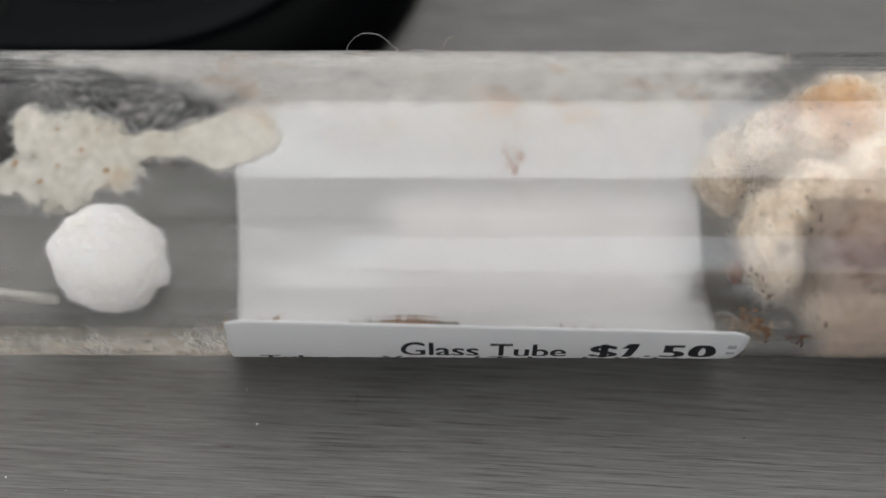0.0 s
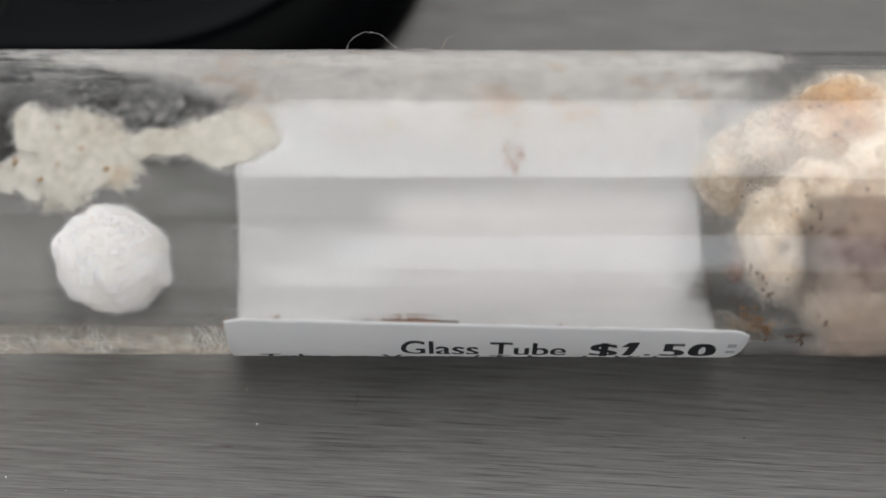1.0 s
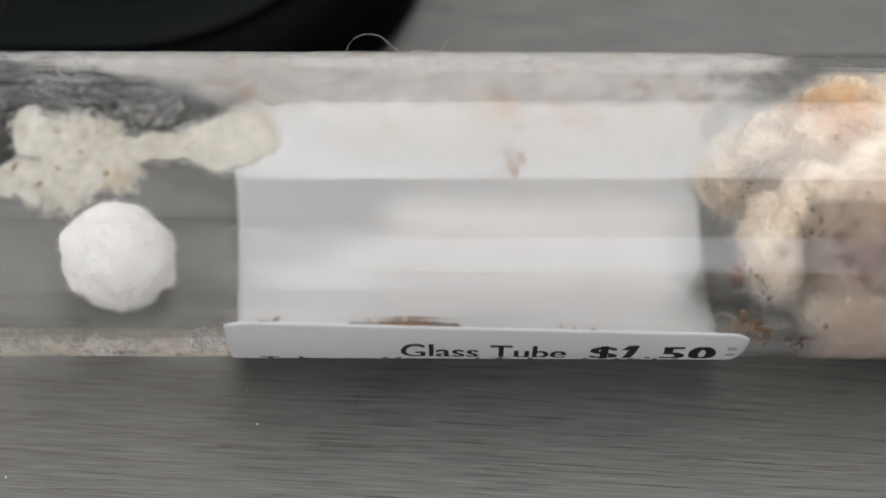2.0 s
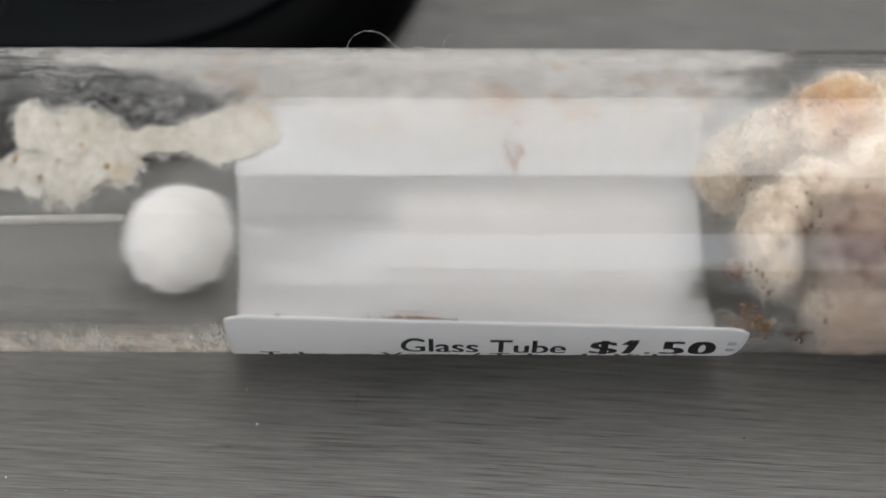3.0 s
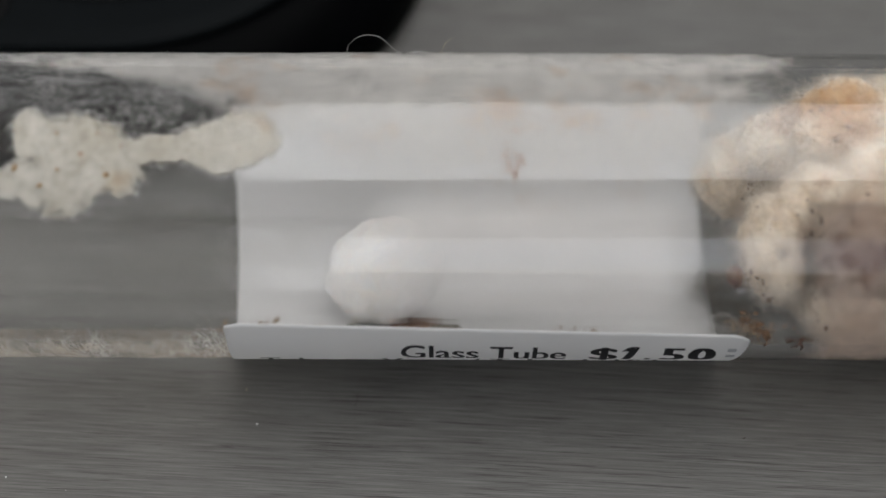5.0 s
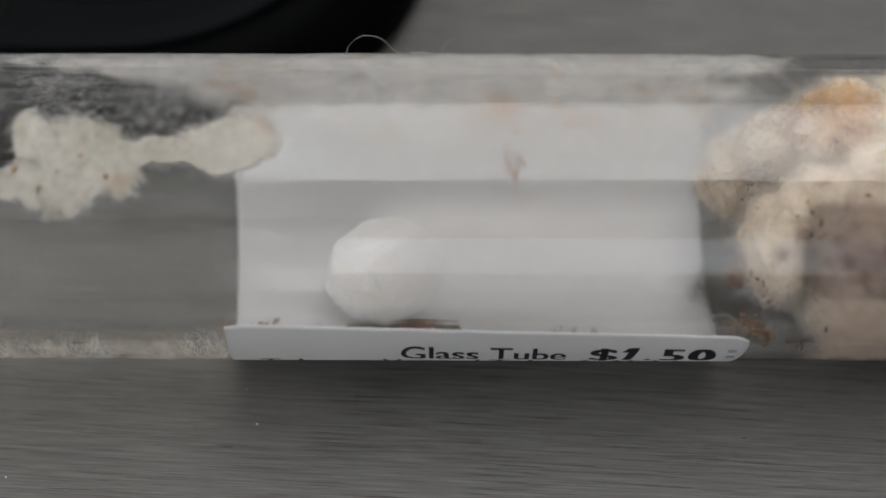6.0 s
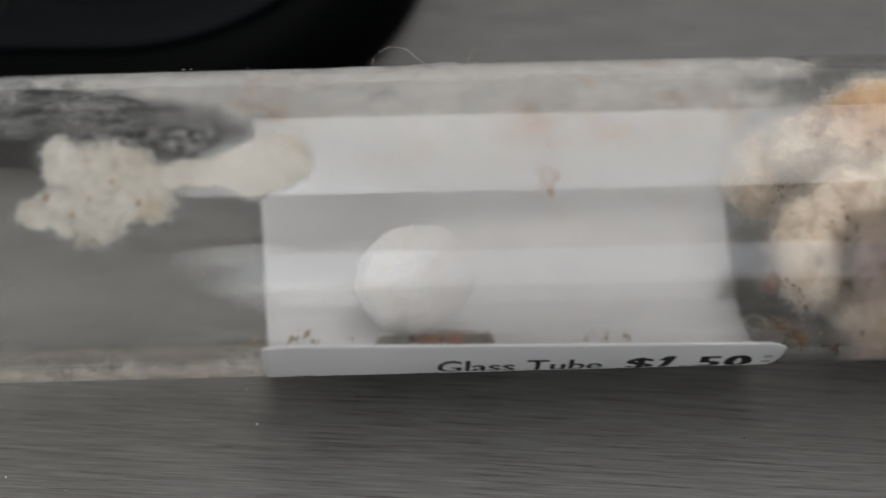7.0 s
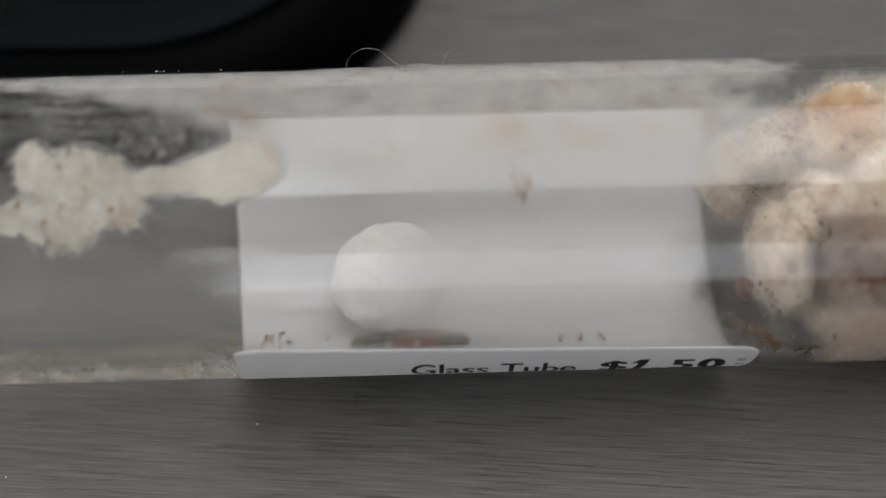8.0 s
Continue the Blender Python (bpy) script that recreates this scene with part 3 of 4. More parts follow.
def flat_scrap():
    """A matted scrap of cotton that sticks to the front of the tube."""
    # along, up across the view, and the two radii, mm
    lobes = ((-28.2, 3.8, 4.9, 3.5), (-29.2, 0.6, 3.0, 2.0), (-25.2, 2.7, 2.9, 2.6), (-31.7, 5.5, 1.7, 2.1), (-32.9, 1.6, 2.4, 1.5), (-21.8, 4.2, 2.9, 1.35),
             (-18.2, 4.6, 2.9, 1.9), (-15.2, 5.2, 3.3, 2.6), (-16.8, 3.5, 2.8, 1.4))

    def field(s, deg):
        up, v = 11.8 * math.sin(radians(37.5 - deg)), 0.0
        for ls, lu, rs, ru in lobes:
            v = v + max(0.0, 1 - ((s - ls) / rs) ** 2 - ((up - lu) / ru) ** 2)
        v -= 1.3 * max(0.0, 1 - ((s + 34.4) / 1.9) ** 2 - ((up - 4.4) / 1.9) ** 2)
        edge = noise.fractal(Vector((s * 0.9, deg * 0.18, 3.3)), 0.45, 2.1, 7)
        return v + edge * (0.22 + 0.34 * max(0.0, min(1.0, (4.2 - up) / 3))) * min(1.0, max(0.0, v) * 4) - 0.05

    ds, dd = 0.16, 0.8
    ni, nj = int(24.5 / ds), int(64 / dd)
    bm, cell = bmesh.new(), {}
    val = [[field(-36 + i * ds, -12 + j * dd) for j in range(nj)] for i in range(ni)]

    def vert(i, j, side):
        if (i, j, side) not in cell:
            s, deg = -36 + i * ds, -12 + j * dd
            h = 0.00015 + 0.0005 * min(1.0, max(0.0, val[i][j])) ** 0.5 * (1 + 0.35 * noise.fractal(Vector((s, deg * 0.2, 9)), 0.7, 2.0, 5))
            cell[i, j, side] = bm.verts.new(on_tube(s, deg, R_IN + 0.00005 - (h + 0.0001 if side else 0.00005 * noise.noise(Vector((s * 3, deg, 1))))))
        return cell[i, j, side]

    on = {(i, j) for i in range(ni - 1) for j in range(nj - 1) if min(val[i][j], val[i + 1][j], val[i][j + 1], val[i + 1][j + 1]) > 0}
    for i, j in on:
        q = ((i, j), (i + 1, j), (i + 1, j + 1), (i, j + 1))
        bm.faces.new([vert(*p, 0) for p in q])
        bm.faces.new([vert(*p, 1) for p in q[::-1]])
        for (a, b), nb in zip(((0, 1), (1, 2), (2, 3), (3, 0)), ((i, j - 1), (i + 1, j), (i, j + 1), (i - 1, j))):
            if nb not in on:
                bm.faces.new((vert(*q[a], 0), vert(*q[a], 1), vert(*q[b], 1), vert(*q[b], 0)))
    bmesh.ops.recalc_face_normals(bm, faces=bm.faces[:])
    back = {v: key for key, v in cell.items()}
    uv = bm.loops.layers.uv.new("thickness")
    for f in bm.faces:
        for lp in f.loops:
            i, j, _ = back[lp.vert]
            lp[uv].uv = (min(1.0, max(0.0, val[i][j])), 0.0)
    return bm


def scrap():
    rng = random.Random(9)
    base = new("cotton_scrap")
    bm = flat_scrap()
    hairs = fuzz(bm, rng, 4200, 0.8 * MM, 0.000013, R_IN - 0.00005)
    part("matted_cotton", bm, M_SCRAP, base)
    part("fibres", hairs, M_FIBRE, base)
    specks = bmesh.new()
    for s, d in ((-29.3, 24.8), (-32.5, 24.0), (-29.5, 10.5), (-26.4, 10.3), (-30.6, 31.0), (-25.6, 27.0)):
        crumb_mesh(specks, on_tube(s, d, R_IN - 0.00004), rng.uniform(0.22, 0.4) * MM, rng)
    part("specks", specks, M_AMBER, base, "orange brown specks")
    return aboard(tagged(base, "yellowed flat cotton scrap stuck to the glass", "cotton scrap"))


cotton_plug()
scrap()

FILM_EDGE = ((-66, -20), (-36, -27), (-28, -21), (-20.6, -6), (-14, 14), (-8, 26), (0, 44), (6, 50), (16, 46), (21, 28), (24, 4), (31, -20))
FILM_BACK = ((-40, -46), (-12, -47), (-3, -57), (31, -57))
FOG_EDGE = ((18, 66), (26, 74), (29, 84), (31, 142), (66, 142))
aboard(tagged(link("cotton_film", shell(-40, 31, FILM_BACK, FILM_EDGE, R_IN + 0.00010, ns=120, nd=40), M_FILM), "cloudy dried cotton film inside the glass", "film"))
aboard(tagged(link("cotton_film", shell(-66, -8, -46, 12, R_IN + 0.00012, ns=60, nd=30), M_WISPS), "cloudy dried cotton film inside the glass", "film"))
aboard(tagged(link("rusty_smear", shell(4.2, 6.6, 4, 32, R_IN + 0.00015, ns=20, nd=20), M_RUST), "faint rusty smear on the glass", "smear"))
aboard(tagged(link("haze", shell(-66, 45, 6, 128, R_IN + 0.00020, ns=60, nd=40), M_HAZE), "faint streaks of smear and painted refraction inside the glass", "haze"))
aboard(tagged(link("orange_stain", shell(-0.5, 9.5, -22, 20, R_IN + 0.00014, ns=20, nd=20), M_STAIN), "pale orange stain on the glass", "stain"))
aboard(tagged(link("milky_fog", shell(19, 66, 12, FOG_EDGE, R_IN + 0.00012, ns=40, nd=40), M_FOG), "milky pink fog inside the glass", "fog"))
aboard(tagged(link("milky_fog", shell(-7.2, 21, 30, 88, R_IN + 0.00014, ns=40, nd=40), M_VEIL), "thin white veil on the inside of the glass", "fog"))
aboard(tagged(link("milky_fog", shell(27.0, 63, 14, 126, R_IN + 0.00010, ns=40, nd=40), M_CLOUD), "thick pinkish fog inside the glass over the cotton", "fog"))
aboard(tagged(link("brown_film", shell(20.2, 28.0, 146, 204, R_IN - 0.00010, ns=20, nd=20), M_OLIVE), "olive brown sheet added to darken the gap beside the cotton", "stain"))
aboard(tagged(link("rusty_smear", shell(-8.5, 1.8, 140, 160, R_IN - 0.00003, ns=20, nd=20), M_RUST), "brown smear on the label's inside", "smear"))
aboard(tagged(link("brown_film", shell(27.6, 41.0, 36, 74, R_IN + 0.00016, ns=20, nd=20), M_BROWN), "dark brown stain on the glass", "stain"))
aboard(tagged(link("brown_film", shell(26.5, 46.0, 16, 80, R_IN + 0.00013, ns=20, nd=20), M_TINT), "brownish haze on the glass over the cotton", "stain"))
aboard(tagged(link("brown_film", shell(25.2, 27.0, 44, 64, R_IN + 0.00018, ns=20, nd=20), M_BRUISE), "greyish purple stain on the cotton", "stain"))
aboard(tagged(link("orange_stain", shell(27.5, 37.5, -14, 14, R_IN + 0.00016, ns=20, nd=20), M_STAIN), "pale orange stain on the glass", "stain"))
aboard(tagged(link("dregs", shell(-58, -14.0, 95, 150, R_IN + 0.00003, ns=60, nd=20), M_DREG), "tan dregs dried along the bottom of the tube", "dregs"))


def loose_fluff():
    rng = random.Random(21)
    bm = bmesh.new()
    for _ in range(80):
        s = rng.uniform(-38, -15.5)
        s = s if rng.random() < 0.5 else rng.choice((-36.0, -31.5, -29.0, -26.5, -22.0, -18.5, -17.0)) + rng.gauss(0, 0.6)
        d, a = 104 + 34 * rng.random() ** 0.7, rng.gauss(0, 0.6)
        pts = []
        for _ in range(rng.randint(5, 12)):
            pts.append(on_tube(s, d, R_IN + 0.00009))
            a += rng.gauss(0, 0.5)
            s, d = s + 0.13 * math.sin(a), d - 0.66 * math.cos(a)
        strand(bm, pts, 0.000013, 0.000006)
    for s0, top, many in ((-35.6, 101, 10), (-33.6, 94, 12), (-32.2, 100, 14), (-30.8, 99, 14), (-28.9, 92, 10), (-27.8, 93, 34), (-27.2, 100, 20), (-25.0, 97, 8),
                          (-23.2, 103, 12), (-21.8, 100, 10), (-20.2, 94, 22), (-18.9, 92, 26), (-18.0, 90, 26), (-17.3, 92, 20)):
        for _ in range(many // 2):
            s, d, a = s0 + rng.gauss(0, 0.4), rng.uniform(104, 128), rng.gauss(0, 0.3)
            end, pts = min(top - 2 + abs(rng.gauss(0, 5)), d - 5), []
            while d > end and len(pts) < 40:
                pts.append(on_tube(s, d, R_IN + 0.00009))
                a = 0.9 * a + rng.gauss(0, 0.26)
                s, d = s + 0.16 * math.sin(a) + 0.05 * (s0 - s), d - 0.8 * math.cos(a)
            if len(pts) > 2:
                strand(bm, pts, 0.000019, 0.000007)
    aboard(tagged(link("fluff", bm, M_FIBRE), "white cotton wisps along the tube's bottom", "fluff", kind="stuff"))
    bm = bmesh.new()
    tufts = [(rng.uniform(-38, -12), rng.uniform(-44, 8)) for _ in range(60)]
    for s0, d0 in tufts:
        if d0 > 14 + 1.0 * (s0 + 12) + rng.uniform(0, 14):
            continue
        for _ in range(rng.randint(8, 40)):
            s, d, a = s0 + rng.gauss(0, 0.9), d0 + rng.gauss(0, 4.0), rng.uniform(0, 6.28)
            pts = []
            for _ in range(9):
                pts.append(on_tube(s, d, R_IN - 0.00006))
                a += rng.gauss(0, 0.4)
                s, d = s + 0.11 * math.cos(a), d + 0.55 * math.sin(a)
            strand(bm, pts, 0.000009, 0.000004)
    aboard(tagged(link("fluff", bm, M_FIBRE), "white cotton wisps clinging to the glass", "fluff", kind="stuff"))
    bm = bmesh.new()
    for _ in range(150):
        s = rng.uniform(-38, -13)
        d = rng.gauss(131, 9) + (12 if s > -20 else 0)
        crumb_mesh(bm, on_tube(s, d, R_IN), rng.uniform(0.05, 0.16) * MM, rng)
    aboard(tagged(link("crumbs", bm, M_CRUMB), "small brown crumbs along the tube's bottom", "crumbs", kind="stuff"))
    bm = bmesh.new()
    for _ in range(75):
        s = rng.gauss(25.0, 0.9)
        crumb_mesh(bm, on_tube(s, rng.gauss(146, 4.5), R_IN - 0.0004), rng.uniform(0.06, 0.22) * MM, rng)
    for _ in range(50):
        crumb_mesh(bm, on_tube(rng.gauss(25.3, 0.7), rng.gauss(94, 3.5), R_IN + 0.00004), rng.uniform(0.05, 0.17) * MM, rng)
    aboard(tagged(link("amber_crumbs", bm, M_AMBER), "amber crumbs beside the cotton plug", "crumbs", kind="stuff"))
    bm = bmesh.new()
    for _ in range(44):
        s, d = rng.choice(((24.2, 89), (24.8, 92), (25.3, 95), (23.6, 84)))
        crumb_mesh(bm, on_tube(s + rng.gauss(0, 0.35), d + rng.gauss(0, 2.2), R_IN + 0.00018), rng.uniform(0.1, 0.3) * MM, rng)
    aboard(tagged(link("dark_crumbs", bm, M_CRUMB), "brown crumbs beside the cotton plug", "crumbs", kind="stuff"))
    bm = bmesh.new()
    for _ in range(60):
        s = rng.choice((rng.gauss(-17.5, 1.4), rng.gauss(-14.5, 2.0), rng.gauss(11.5, 1.6), rng.uniform(7.0, 15.0)))
        crumb_mesh(bm, on_tube(s, rng.gauss(148, 2.4) - (4 if s > 0 else 0), R_IN - 0.0001), (0.05 + 0.3 * rng.random() ** 3) * MM, rng)
    aboard(tagged(link("orange_crumbs", bm, M_AMBER), "orange brown crumbs on the label's inside", "crumbs", kind="stuff"))


loose_fluff()


def crust(bm, s, deg, length, depth, height, seed):
    """A low uneven lump on the tube's inside: its middle, its length in mm, its depth in degrees and its height in mm."""
    base = lump((0, 0, 0), (1, 1, 1), 0.42, 2.6, seed, 4, None, (), 0.45, 0.3)
    for v in base.verts:
        v.co = on_tube(s + v.co.x * length / 2, deg + v.co.y * depth / 2, R_IN + 0.00005 - max(0.0, v.co.z) * height * MM)
    me = bpy.data.meshes.new("crust")
    base.to_mesh(me)
    base.free()
    bm.from_mesh(me)
    bpy.data.meshes.remove(me)


def mouldy_patch():
    rng = random.Random(31)
    base = new("mouldy_patch")
    for rows, mat, what in ((((-7.3, 142.8, 1.7, 8, 0.65, 3), (-6.2, 144.3, 1.6, 9, 0.65, 4), (-6.9, 146.1, 1.0, 5, 0.50, 5)), M_GREEN, "grey green mould"),
                            (((-3.7, 148.1, 2.6, 6.5, 0.65, 6), (-2.2, 148.5, 2.4, 6.5, 0.72, 7), (-4.7, 146.5, 1.1, 7, 0.50, 8), (-0.8, 148.1, 1.8, 6, 0.57, 14)), M_RUSTY, "rusty brown crust"),
                            (((-3.8, 141.9, 1.8, 6.5, 0.43, 9),), M_PINK, "pinkish brown crust"), (((-1.8, 141.7, 1.6, 6.0, 0.43, 10),), M_PINK, "pinkish brown crust"),
                            (((0.2, 145.3, 2.4, 9, 0.61, 11), (0.9, 143.3, 1.2, 8, 0.43, 12), (-0.5, 143.3, 1.3, 8, 0.50, 13)), M_MOULD, "dull grey mould")):
        bm = bmesh.new()
        for row in rows:
            crust(bm, *row)
        part("crust", bm, mat, base, what)
    bm = bmesh.new()
    for _ in range(170):
        s = rng.uniform(-8.0, 1.6)
        crumb_mesh(bm, on_tube(s, 141.3 + rng.random() * 10.0 * (1 - ((s + 3.2) / 5.2) ** 4), R_IN - rng.uniform(0.0001, 0.0004)), rng.uniform(0.06, 0.16) * MM, rng)
    part("crumbs", bm, M_CRUMB, base, "small brown crumbs")
    bm = bmesh.new()
    for _ in range(170):
        s = rng.choice((rng.gauss(-6.7, 0.7), rng.gauss(0.4, 0.8)))
        strand(bm, curl(rng, on_tube(s, rng.uniform(143, 152), R_IN - 0.0003), on_tube(0, 148 - 180, 1.0), rng.uniform(0.3, 0.7) * MM, 0.7), 0.000016, 0.000007)
    part("mould_hairs", bm, M_FIBRE, base, "short pale mould hairs")
    aboard(tagged(base, "mouldy brown and grey patch on the tube's inside", "mould patch"))


mouldy_patch()


def fragment():
    """A dark insect fragment on the wall: a short body with legs spread across."""
    rng = random.Random(5)
    base = new("insect_fragment")
    bm = bmesh.new()
    for k in range(5):
        crumb_mesh(bm, on_tube(28.35 - 0.06 * k, 97.5 + 1.5 * k, R_IN + 0.0003), (0.24 - 0.02 * k) * MM, rng)
    part("body", bm, M_HUSK, base)
    for pts in (((27.1, 99.6), (27.7, 98.2), (28.4, 97.2)), ((28.3, 97.2), (28.8, 97.4), (29.3, 98.0)), ((28.3, 100), (28.0, 103), (27.6, 104.5)),
                ((28.3, 101), (28.6, 104), (28.5, 107)), ((27.8, 98.4), (27.3, 97.4), (26.9, 97.8))):
        bm = bmesh.new()
        strand(bm, [on_tube(s, d, R_IN + 0.0003) for s, d in pts], 0.00012, 0.00006, 5)
        part("leg", bm, M_HUSK, base)
    aboard(tagged(base, "dark brown insect fragment stuck to the glass", "insect fragment"))


fragment()


def husk():
    """A dark shiny husk and a curled pale strand at the face of the plug."""
    bm = bmesh.new()
    bmesh.ops.create_icosphere(bm, subdivisions=3, radius=1.0)
    for v in bm.verts:
        k = 1 + 0.2 * noise.noise(v.co * 2.1)
        v.co = Vector((v.co.x * 0.5, v.co.y * 0.8 - 0.35 * v.co.z, v.co.z * 0.75)) * k * 1.3 * MM + on_tube(22.7, 71, 0.0096)
    aboard(tagged(link("husk", bm, M_SHELL), "dark shiny husk at the face of the cotton", "husk"))
    bm = bmesh.new()
    pts = [on_tube(23.6 + 1.0 * math.cos(a), 148 + 9 * math.sin(a), R_IN - 0.0006) for a in (0.35 * i for i in range(15))]
    strand(bm, pts, 0.00012, 0.00008, 6)
    aboard(tagged(link("pale_strand", bm, M_STICK), "curled pale strand beside the cotton plug", "strand"))


husk()


def hair():
    base = bmesh.new()
    rng = random.Random(2)

    def at(s, h):
        return Vector((s * MM, 0.793 * (R_OUT + h * MM), 0.609 * (R_OUT + h * MM)))

    arch = ((-7.95, -0.05), (-7.8, 0.55), (-7.3, 1.1), (-6.6, 1.45), (-5.9, 1.45), (-5.2, 1.3), (-4.7, 0.9), (-4.2, 0.4), (-3.7, 0.08), (-3.2, -0.03), (-2.5, 0.05),
            (-1.9, 0.14), (-1.3, 0.05), (-0.7, 0.0))
    strand(base, [at(s, h) for s, h in arch], 0.000012, 0.00001, 5)
    aboard(tagged(link("hair", base, M_LINT), "fine pale hair arched over the glass", "hair"))
    bm = bmesh.new()
    strand(bm, [at(-2.9 + 3.6 * u, 0.02 + 0.10 * math.sin(7 * u)) for u in (i / 10 for i in range(11))], 0.000009, 0.000009, 5)
    aboard(tagged(link("hair", bm, M_LINT), "fine pale hair lying along the glass", "hair"))
    bm = bmesh.new()
    strand(bm, [at(s, h) for s, h in ((-0.25, 0.0), (-0.05, 0.35), (0.15, 0.8), (0.5, 1.12), (0.85, 1.2))], 0.000010, 0.000007, 5)
    aboard(tagged(link("hair", bm, M_TAN), "short fine hair standing off the glass", "hair"))
    for s in (-23.2, -22.9, -22.6, -25.3, -25.9, -21.4, 14.9, 1.2, -15.0, -3.1, 22.0, -18.0, -9.5, 5.4, 9.2):
        bm = bmesh.new()
        crumb_mesh(bm, at(s, 0.0), rng.uniform(0.03, 0.09) * MM, rng)
        aboard(tagged(link("lint_speck", bm, M_LINT), "white speck of lint on the glass", "lint", "lint on the tube"))


hair()


# ---- the cotton ball and the stick that pushes it ----
def cotton_ball():
    rng = random.Random(7)
    base = new("cotton_ball")
    turn = Euler((0, radians(-38), 0)).to_matrix()
    dents = [(turn.inverted() @ Vector(way), depth, width) for way, depth, width in
             (((-0.36, 0.74, 0.57), 0.12, 0.2), ((-0.18, -0.78, -0.60), 0.10, 0.18), ((0.75, -0.6, -0.3), 0.05, 0.3), ((-0.9, -0.1, 0.3), -0.04, 0.4))]
    bm = lump((0, 0, 0), (4.45 * MM, 4.45 * MM, 5.2 * MM), 0.085, 2.2, 2, 6, None, dents, 0.9, 0.06)
    for v in bm.verts:
        v.co = turn @ v.co
        v.co += v.co.normalized() * 0.00005 * noise.fractal(v.co * 1500, 0.6, 2.1, 4)
    hairs = fuzz(bm, rng, 9000, 0.5 * MM, 0.000008)
    part("wool", bm, M_BALL, base)
    part("fibres", hairs, M_BALL, base)
    return tagged(base, "round white cotton ball inside the glass tube", "cotton ball")


def stick():
    bm = lathe(bmesh.new(), [(0, 0), (-0.05 * MM, 0.26 * MM), (-0.2 * MM, 0.40 * MM), (-0.5 * MM, 0.42 * MM), (-90 * MM, 0.44 * MM), (-90.2 * MM, 0)], 24)
    return tagged(link("stick", bm, M_STICK), "thin pale stick pushed into the tube", "stick")


BALL, STICK = cotton_ball(), stick()


# ---- on the table ----
def black_case():
    """A low black plastic case with rounded shoulders, a sunk oval and a sunk end."""
    base = new("plastic_case")

    def ring(inset, z, n=24):
        pts = []
        x0, x1, y0, y1, r = -120, -0.8, 19, 92, 30
        for cx, cy, a0 in ((x1 - r, y0 + r, -90), (x1 - r, y1 - r, 0), (x0 + r, y1 - r, 90), (x0 + r, y0 + r, 180)):
            for i in range(n + 1):
                a = radians(a0 + 90 * i / n)
                pts.append(((cx + (r - inset) * math.cos(a)) * MM, (cy + (r - inset) * math.sin(a)) * MM, z * MM))
        return pts

    bm = bmesh.new()
    prof = ((1.2, 0.0), (0.3, 0.6), (0, 1.6), (0.3, 4.0), (1.4, 6.2), (3.6, 7.8), (5.8, 8.5), (6.6, 8.4), (6.9, 7.6))
    rings = [[bm.verts.new(p) for p in ring(i, z)] for i, z in prof]
    k = len(rings[0])
    for a, b in zip(rings, rings[1:]):
        for i in range(k):
            bm.faces.new((a[i], a[(i + 1) % k], b[(i + 1) % k], b[i]))
    bm.faces.new(rings[-1])
    bm.faces.new(rings[0][::-1])
    part("body", bm, M_BLACK, base)
    bm = bmesh.new()
    rings = [[bm.verts.new(p) for p in ring(i, z)] for i, z in ((6.95, 7.7), (7.0, 8.5), (7.5, 8.75), (9.5, 8.9), (14, 8.6), (22, 8.5))]
    for a, b in zip(rings, rings[1:]):
        for i in range(k):
            bm.faces.new((a[i], a[(i + 1) % k], b[(i + 1) % k], b[i]))
    bm.faces.new(rings[-1])
    bm.faces.new(rings[0][::-1])
    part("lid", bm, M_FACE, base, "dark grey satin lid")
    for cx, cy, rx, ry in ((-31.5, 33.2, 6.2, 1.5), (-44.0, 31.0, 4.2, 4.0)):
        bm = bmesh.new()
        lo = [bm.verts.new(((cx + rx * math.cos(a)) * MM, (cy + ry * math.sin(a)) * MM, 8.3 * MM)) for a in (2 * math.pi * i / 40 for i in range(40))]
        hi = [bm.verts.new(((cx + rx * math.cos(a)) * MM, (cy + ry * math.sin(a)) * MM, 8.98 * MM)) for a in (2 * math.pi * i / 40 for i in range(40))]
        for i in range(40):
            bm.faces.new((lo[i], lo[(i + 1) % 40], hi[(i + 1) % 40], hi[i]))
        bm.faces.new(hi)
        bm.faces.new(lo[::-1])
        part("rubber_inlay", bm, M_PIT, base, "matt black oval inlay")
    tagged(base, "black satin plastic case lying behind the tube", "case")


black_case()


def table_lint():
    rng = random.Random(12)
    for x, y, size, mat, what in ((-35.5, -13.8, 0.12, M_LINT, "white"), (-16.5, -5.3, 0.10, M_TAN, "tan"), (-15.4, -8.7, 0.09, M_LINT, "white"),
                                  (24.8, -10.1, 0.13, M_DARK, "dark"), (-30.5, -15.0, 0.05, M_LINT, "white")):
        bm = bmesh.new()
        crumb_mesh(bm, Vector((0, 0, size * 0.5 * MM)), size * MM, rng)
        ob = tagged(link("lint_speck", bm, mat), what + " speck of lint on the table", "lint", "lint on the table")
        ob.location = (x * MM, y * MM, 0)
    bm = bmesh.new()
    strand(bm, [Vector(((-7.3 + 0.15 * math.sin(4 * u)) * MM, (-5.6 - 1.4 * u) * MM, 0.05 * MM)) for u in (i / 8 for i in range(9))], 0.00003, 0.00002, 5)
    tagged(link("fibre", bm, M_DARK), "short dark reddish fibre on the table", "fibre")


table_lint()


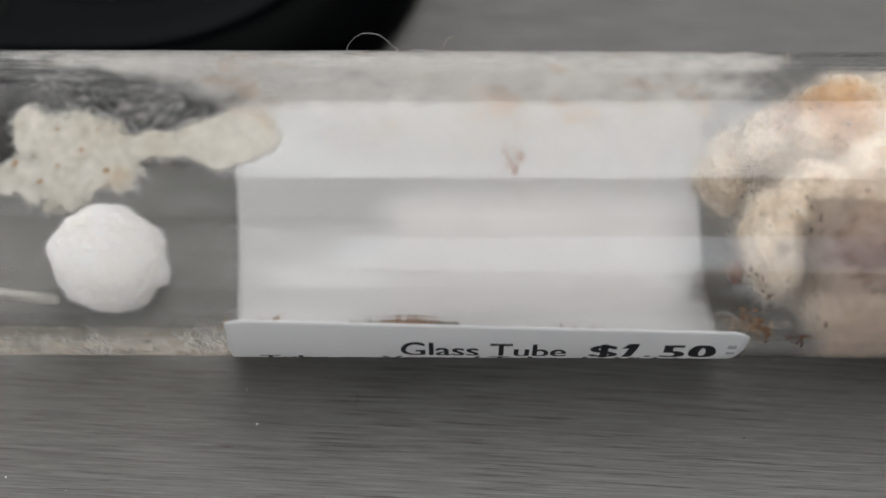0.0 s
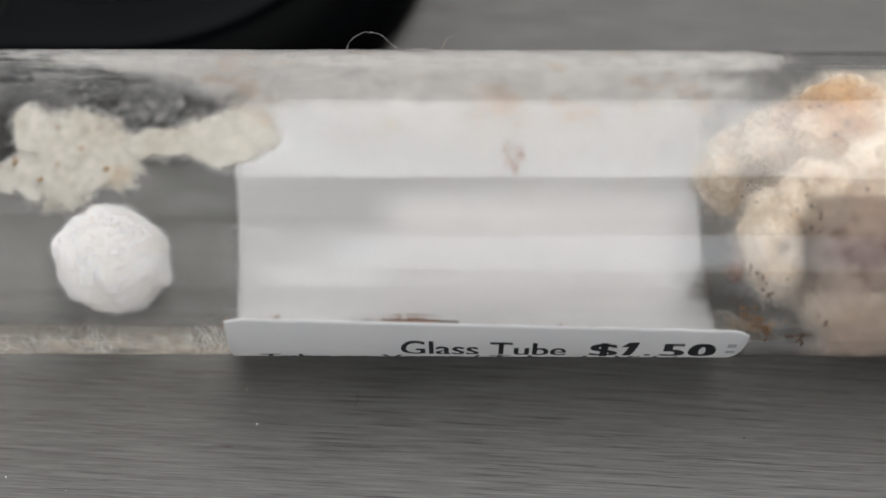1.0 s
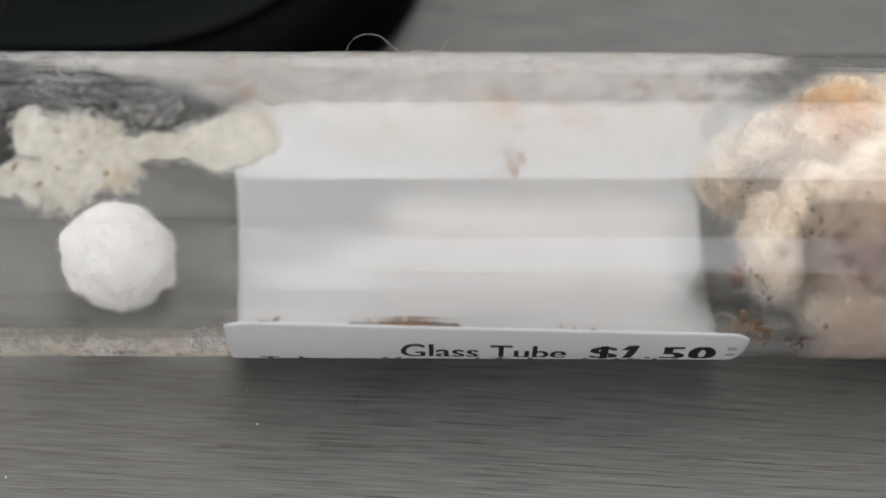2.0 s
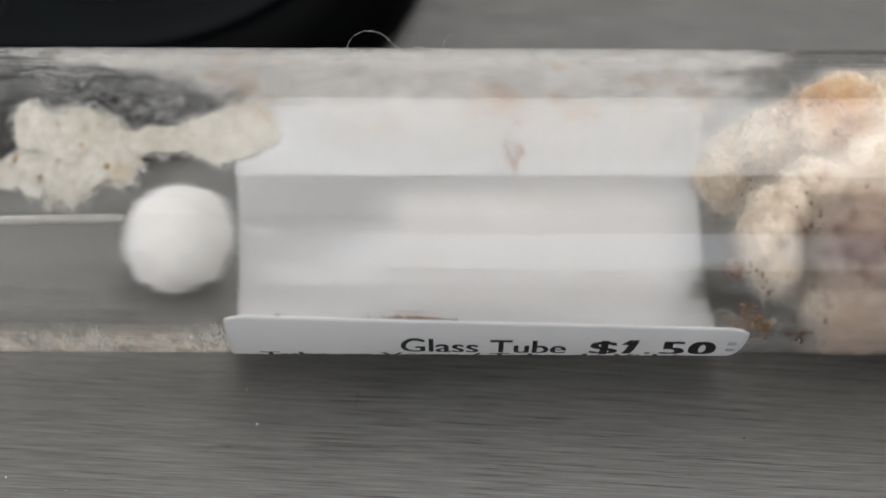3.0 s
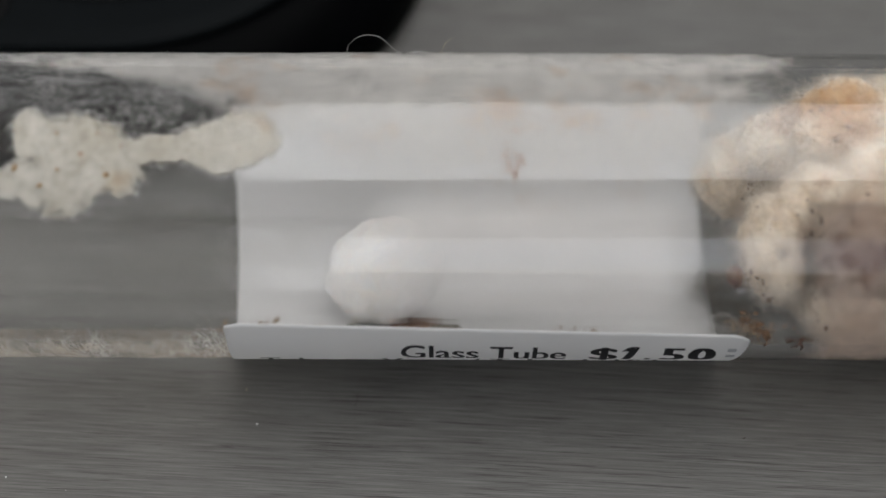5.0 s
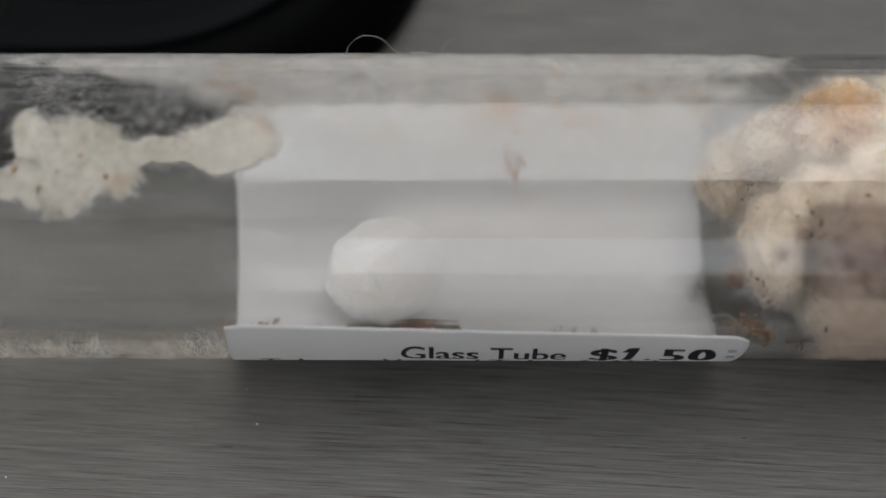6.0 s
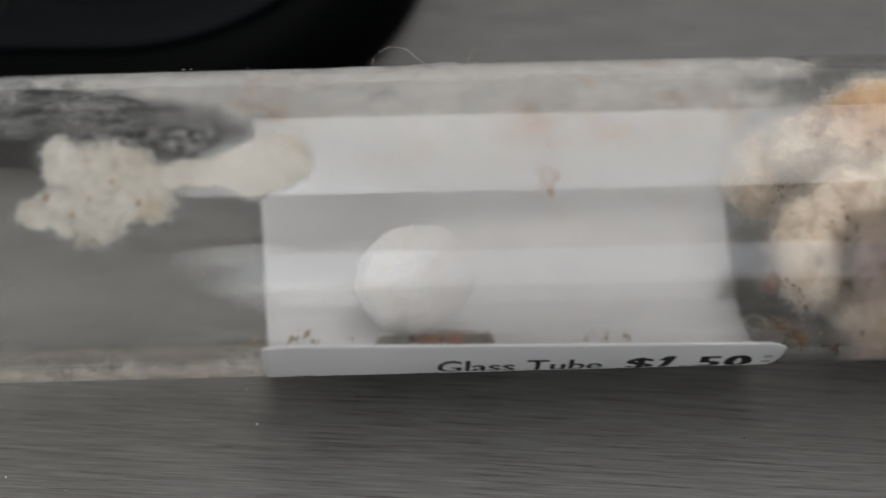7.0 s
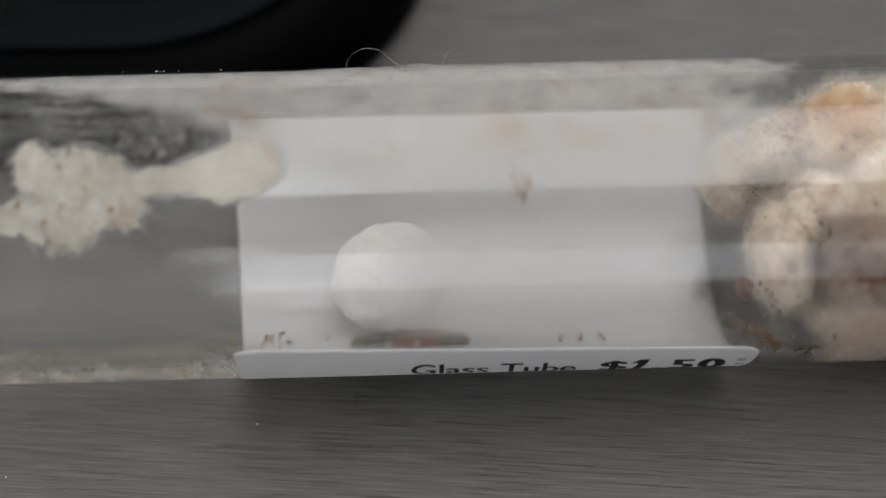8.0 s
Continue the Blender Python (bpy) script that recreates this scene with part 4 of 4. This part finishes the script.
# ---- what moves ----
def motions():
    # time, x mm, y mm, turn, roll
    track = ((0.0, 0, 4.66, -0.26, 0.0), (0.2, 0, 4.66, -0.26, 0.0), (0.3, 0, 4.90, -0.28, -0.6), (0.5, 0, 5.10, -0.3, -1.2), (0.7, 0, 4.95, -0.28, -0.75),
             (1.0, 0, 4.77, -0.26, -0.25), (1.2, 0, 4.68, -0.26, 0.15), (1.5, 0, 4.53, -0.26, 0.72), (1.7, 0, 4.44, -0.25, 0.9), (2.3, 0, 4.8, -0.28, -0.4),
             (2.8, 0, 5.08, -0.3, -1.1), (3.0, 0, 4.95, -0.3, -0.7), (3.1, 0, 4.67, -0.27, 0.05), (3.3, 0, 4.64, -0.27, 0.1), (3.5, 0, 4.71, -0.26, -0.02),
             (3.7, 0, 4.80, -0.26, -0.35), (4.0, 0, 4.70, -0.26, -0.2), (4.5, 0, 4.58, -0.28, 0.33), (4.7, 0, 4.50, -0.25, 0.6), (5.3, 0, 4.44, -0.24, 0.8),
             (5.8, 0, 4.40, -0.22, 0.95), (6.2, 0, 4.36, -0.2, 1.1), (6.3, 0.1, 4.6, 0.1, 0.0), (6.4, 1.1, 5.18, 0.95, -3.0), (6.5, 1.47, 5.28, 1.17, -3.62),
             (6.6, 1.5, 5.0, 1.2, -2.7), (6.7, 1.5, 4.75, 1.22, -1.9), (6.8, 1.45, 4.5, 1.28, -1.0), (6.9, 1.35, 3.85, 1.5, 1.1), (7.0, 2.48, 3.26, 1.81, 3.08),
             (7.1, 3.45, 3.15, 1.84, 3.3), (7.2, 3.2, 3.42, 1.86, 2.7), (7.3, 1.95, 3.40, 1.86, 3.5), (7.4, 0.65, 3.38, 1.86, 3.9), (7.5, 0.32, 3.34, 1.86, 4.14),
             (7.8, 0.33, 3.2, 1.87, 4.5), (8.0, 0.39, 3.10, 1.87, 4.84))
    rows = [(t, pose(x * MM, y * MM, R_OUT, 0, 0, turn) @ pose(0, 0, 0, roll, 0, 0)) for t, x, y, turn, roll in track]
    walk(TUBE, rows)
    for ob in ALONG:
        walk(ob, rows)
    # time, x, y, z mm, roll to the right in degrees
    ball = ((0.0, -28.0, 3.85, 6.0, 0), (0.15, -27.7, 3.85, 6.0, 4), (0.5, -27.7, 3.95, 6.0, 5), (1.0, -27.7, 3.75, 6.0, 5), (1.7, -27.7, 3.6, 6.0, 5), (2.3, -26.4, 4.9, 6.2, 22),
            (2.8, -25.1, 5.8, 6.4, 36), (2.9, -24.9, 5.8, 6.4, 38), (3.0, -22.6, 5.9, 6.3, 62), (3.009, -22.4, 5.87, 6.3, 65), (91 / 30 + 0.001, -16.6, 4.9, 6.1, 130),
            (92 / 30 + 0.001, -10.6, 3.8, 6.2, 200), (3.1, -4.9, 2.45, 6.2, 262), (4.0, -4.9, 2.45, 6.2, 262), (6.2, -4.9, 2.4, 6.2, 262), (6.4, -3.9, 2.9, 6.15, 268),
            (6.5, -3.55, 2.9, 6.15, 270), (6.8, -3.5, 2.6, 6.15, 270), (7.0, -2.4, 1.75, 6.1, 272), (7.1, -1.5, 1.75, 6.1, 276), (7.2, -1.7, 1.9, 6.1, 274),
            (7.4, -4.2, 1.9, 6.05, 264), (7.5, -4.5, 1.95, 6.05, 262), (8.0, -4.5, 1.95, 6.05, 262))
    walk(BALL, [(t, pose(x * MM, y * MM, z * MM, 0, a, 0)) for t, x, y, z, a in ball])
    rod = ((0.0, -32.2, 0.9, 4.0, -8), (0.1, -31.6, 0.9, 4.0, -8), (0.3, -33.9, 1.1, 4.0, -8), (0.5, -38.5, 1.8, 4.2, -6), (0.9, -50, 3.0, 5.0, -3), (1.7, -55, 4.0, 6.0, 0),
           (2.3, -42, 3.6, 8.0, 0), (2.8, -29.0, 3.5, 9.0, 0), (2.9, -28.6, 4.4, 9.0, 0), (3.0, -26.5, 5.9, 9.0, 1), (3.1, -40, 5.5, 9.0, 1), (3.4, -55, 5.0, 9.0, 0), (8.0, -56, 4.0, 9.0, 0))
    walk(STICK, [(t, pose(x * MM, y * MM, z * MM, 0, 0, a)) for t, x, y, z, a in rod])


motions()
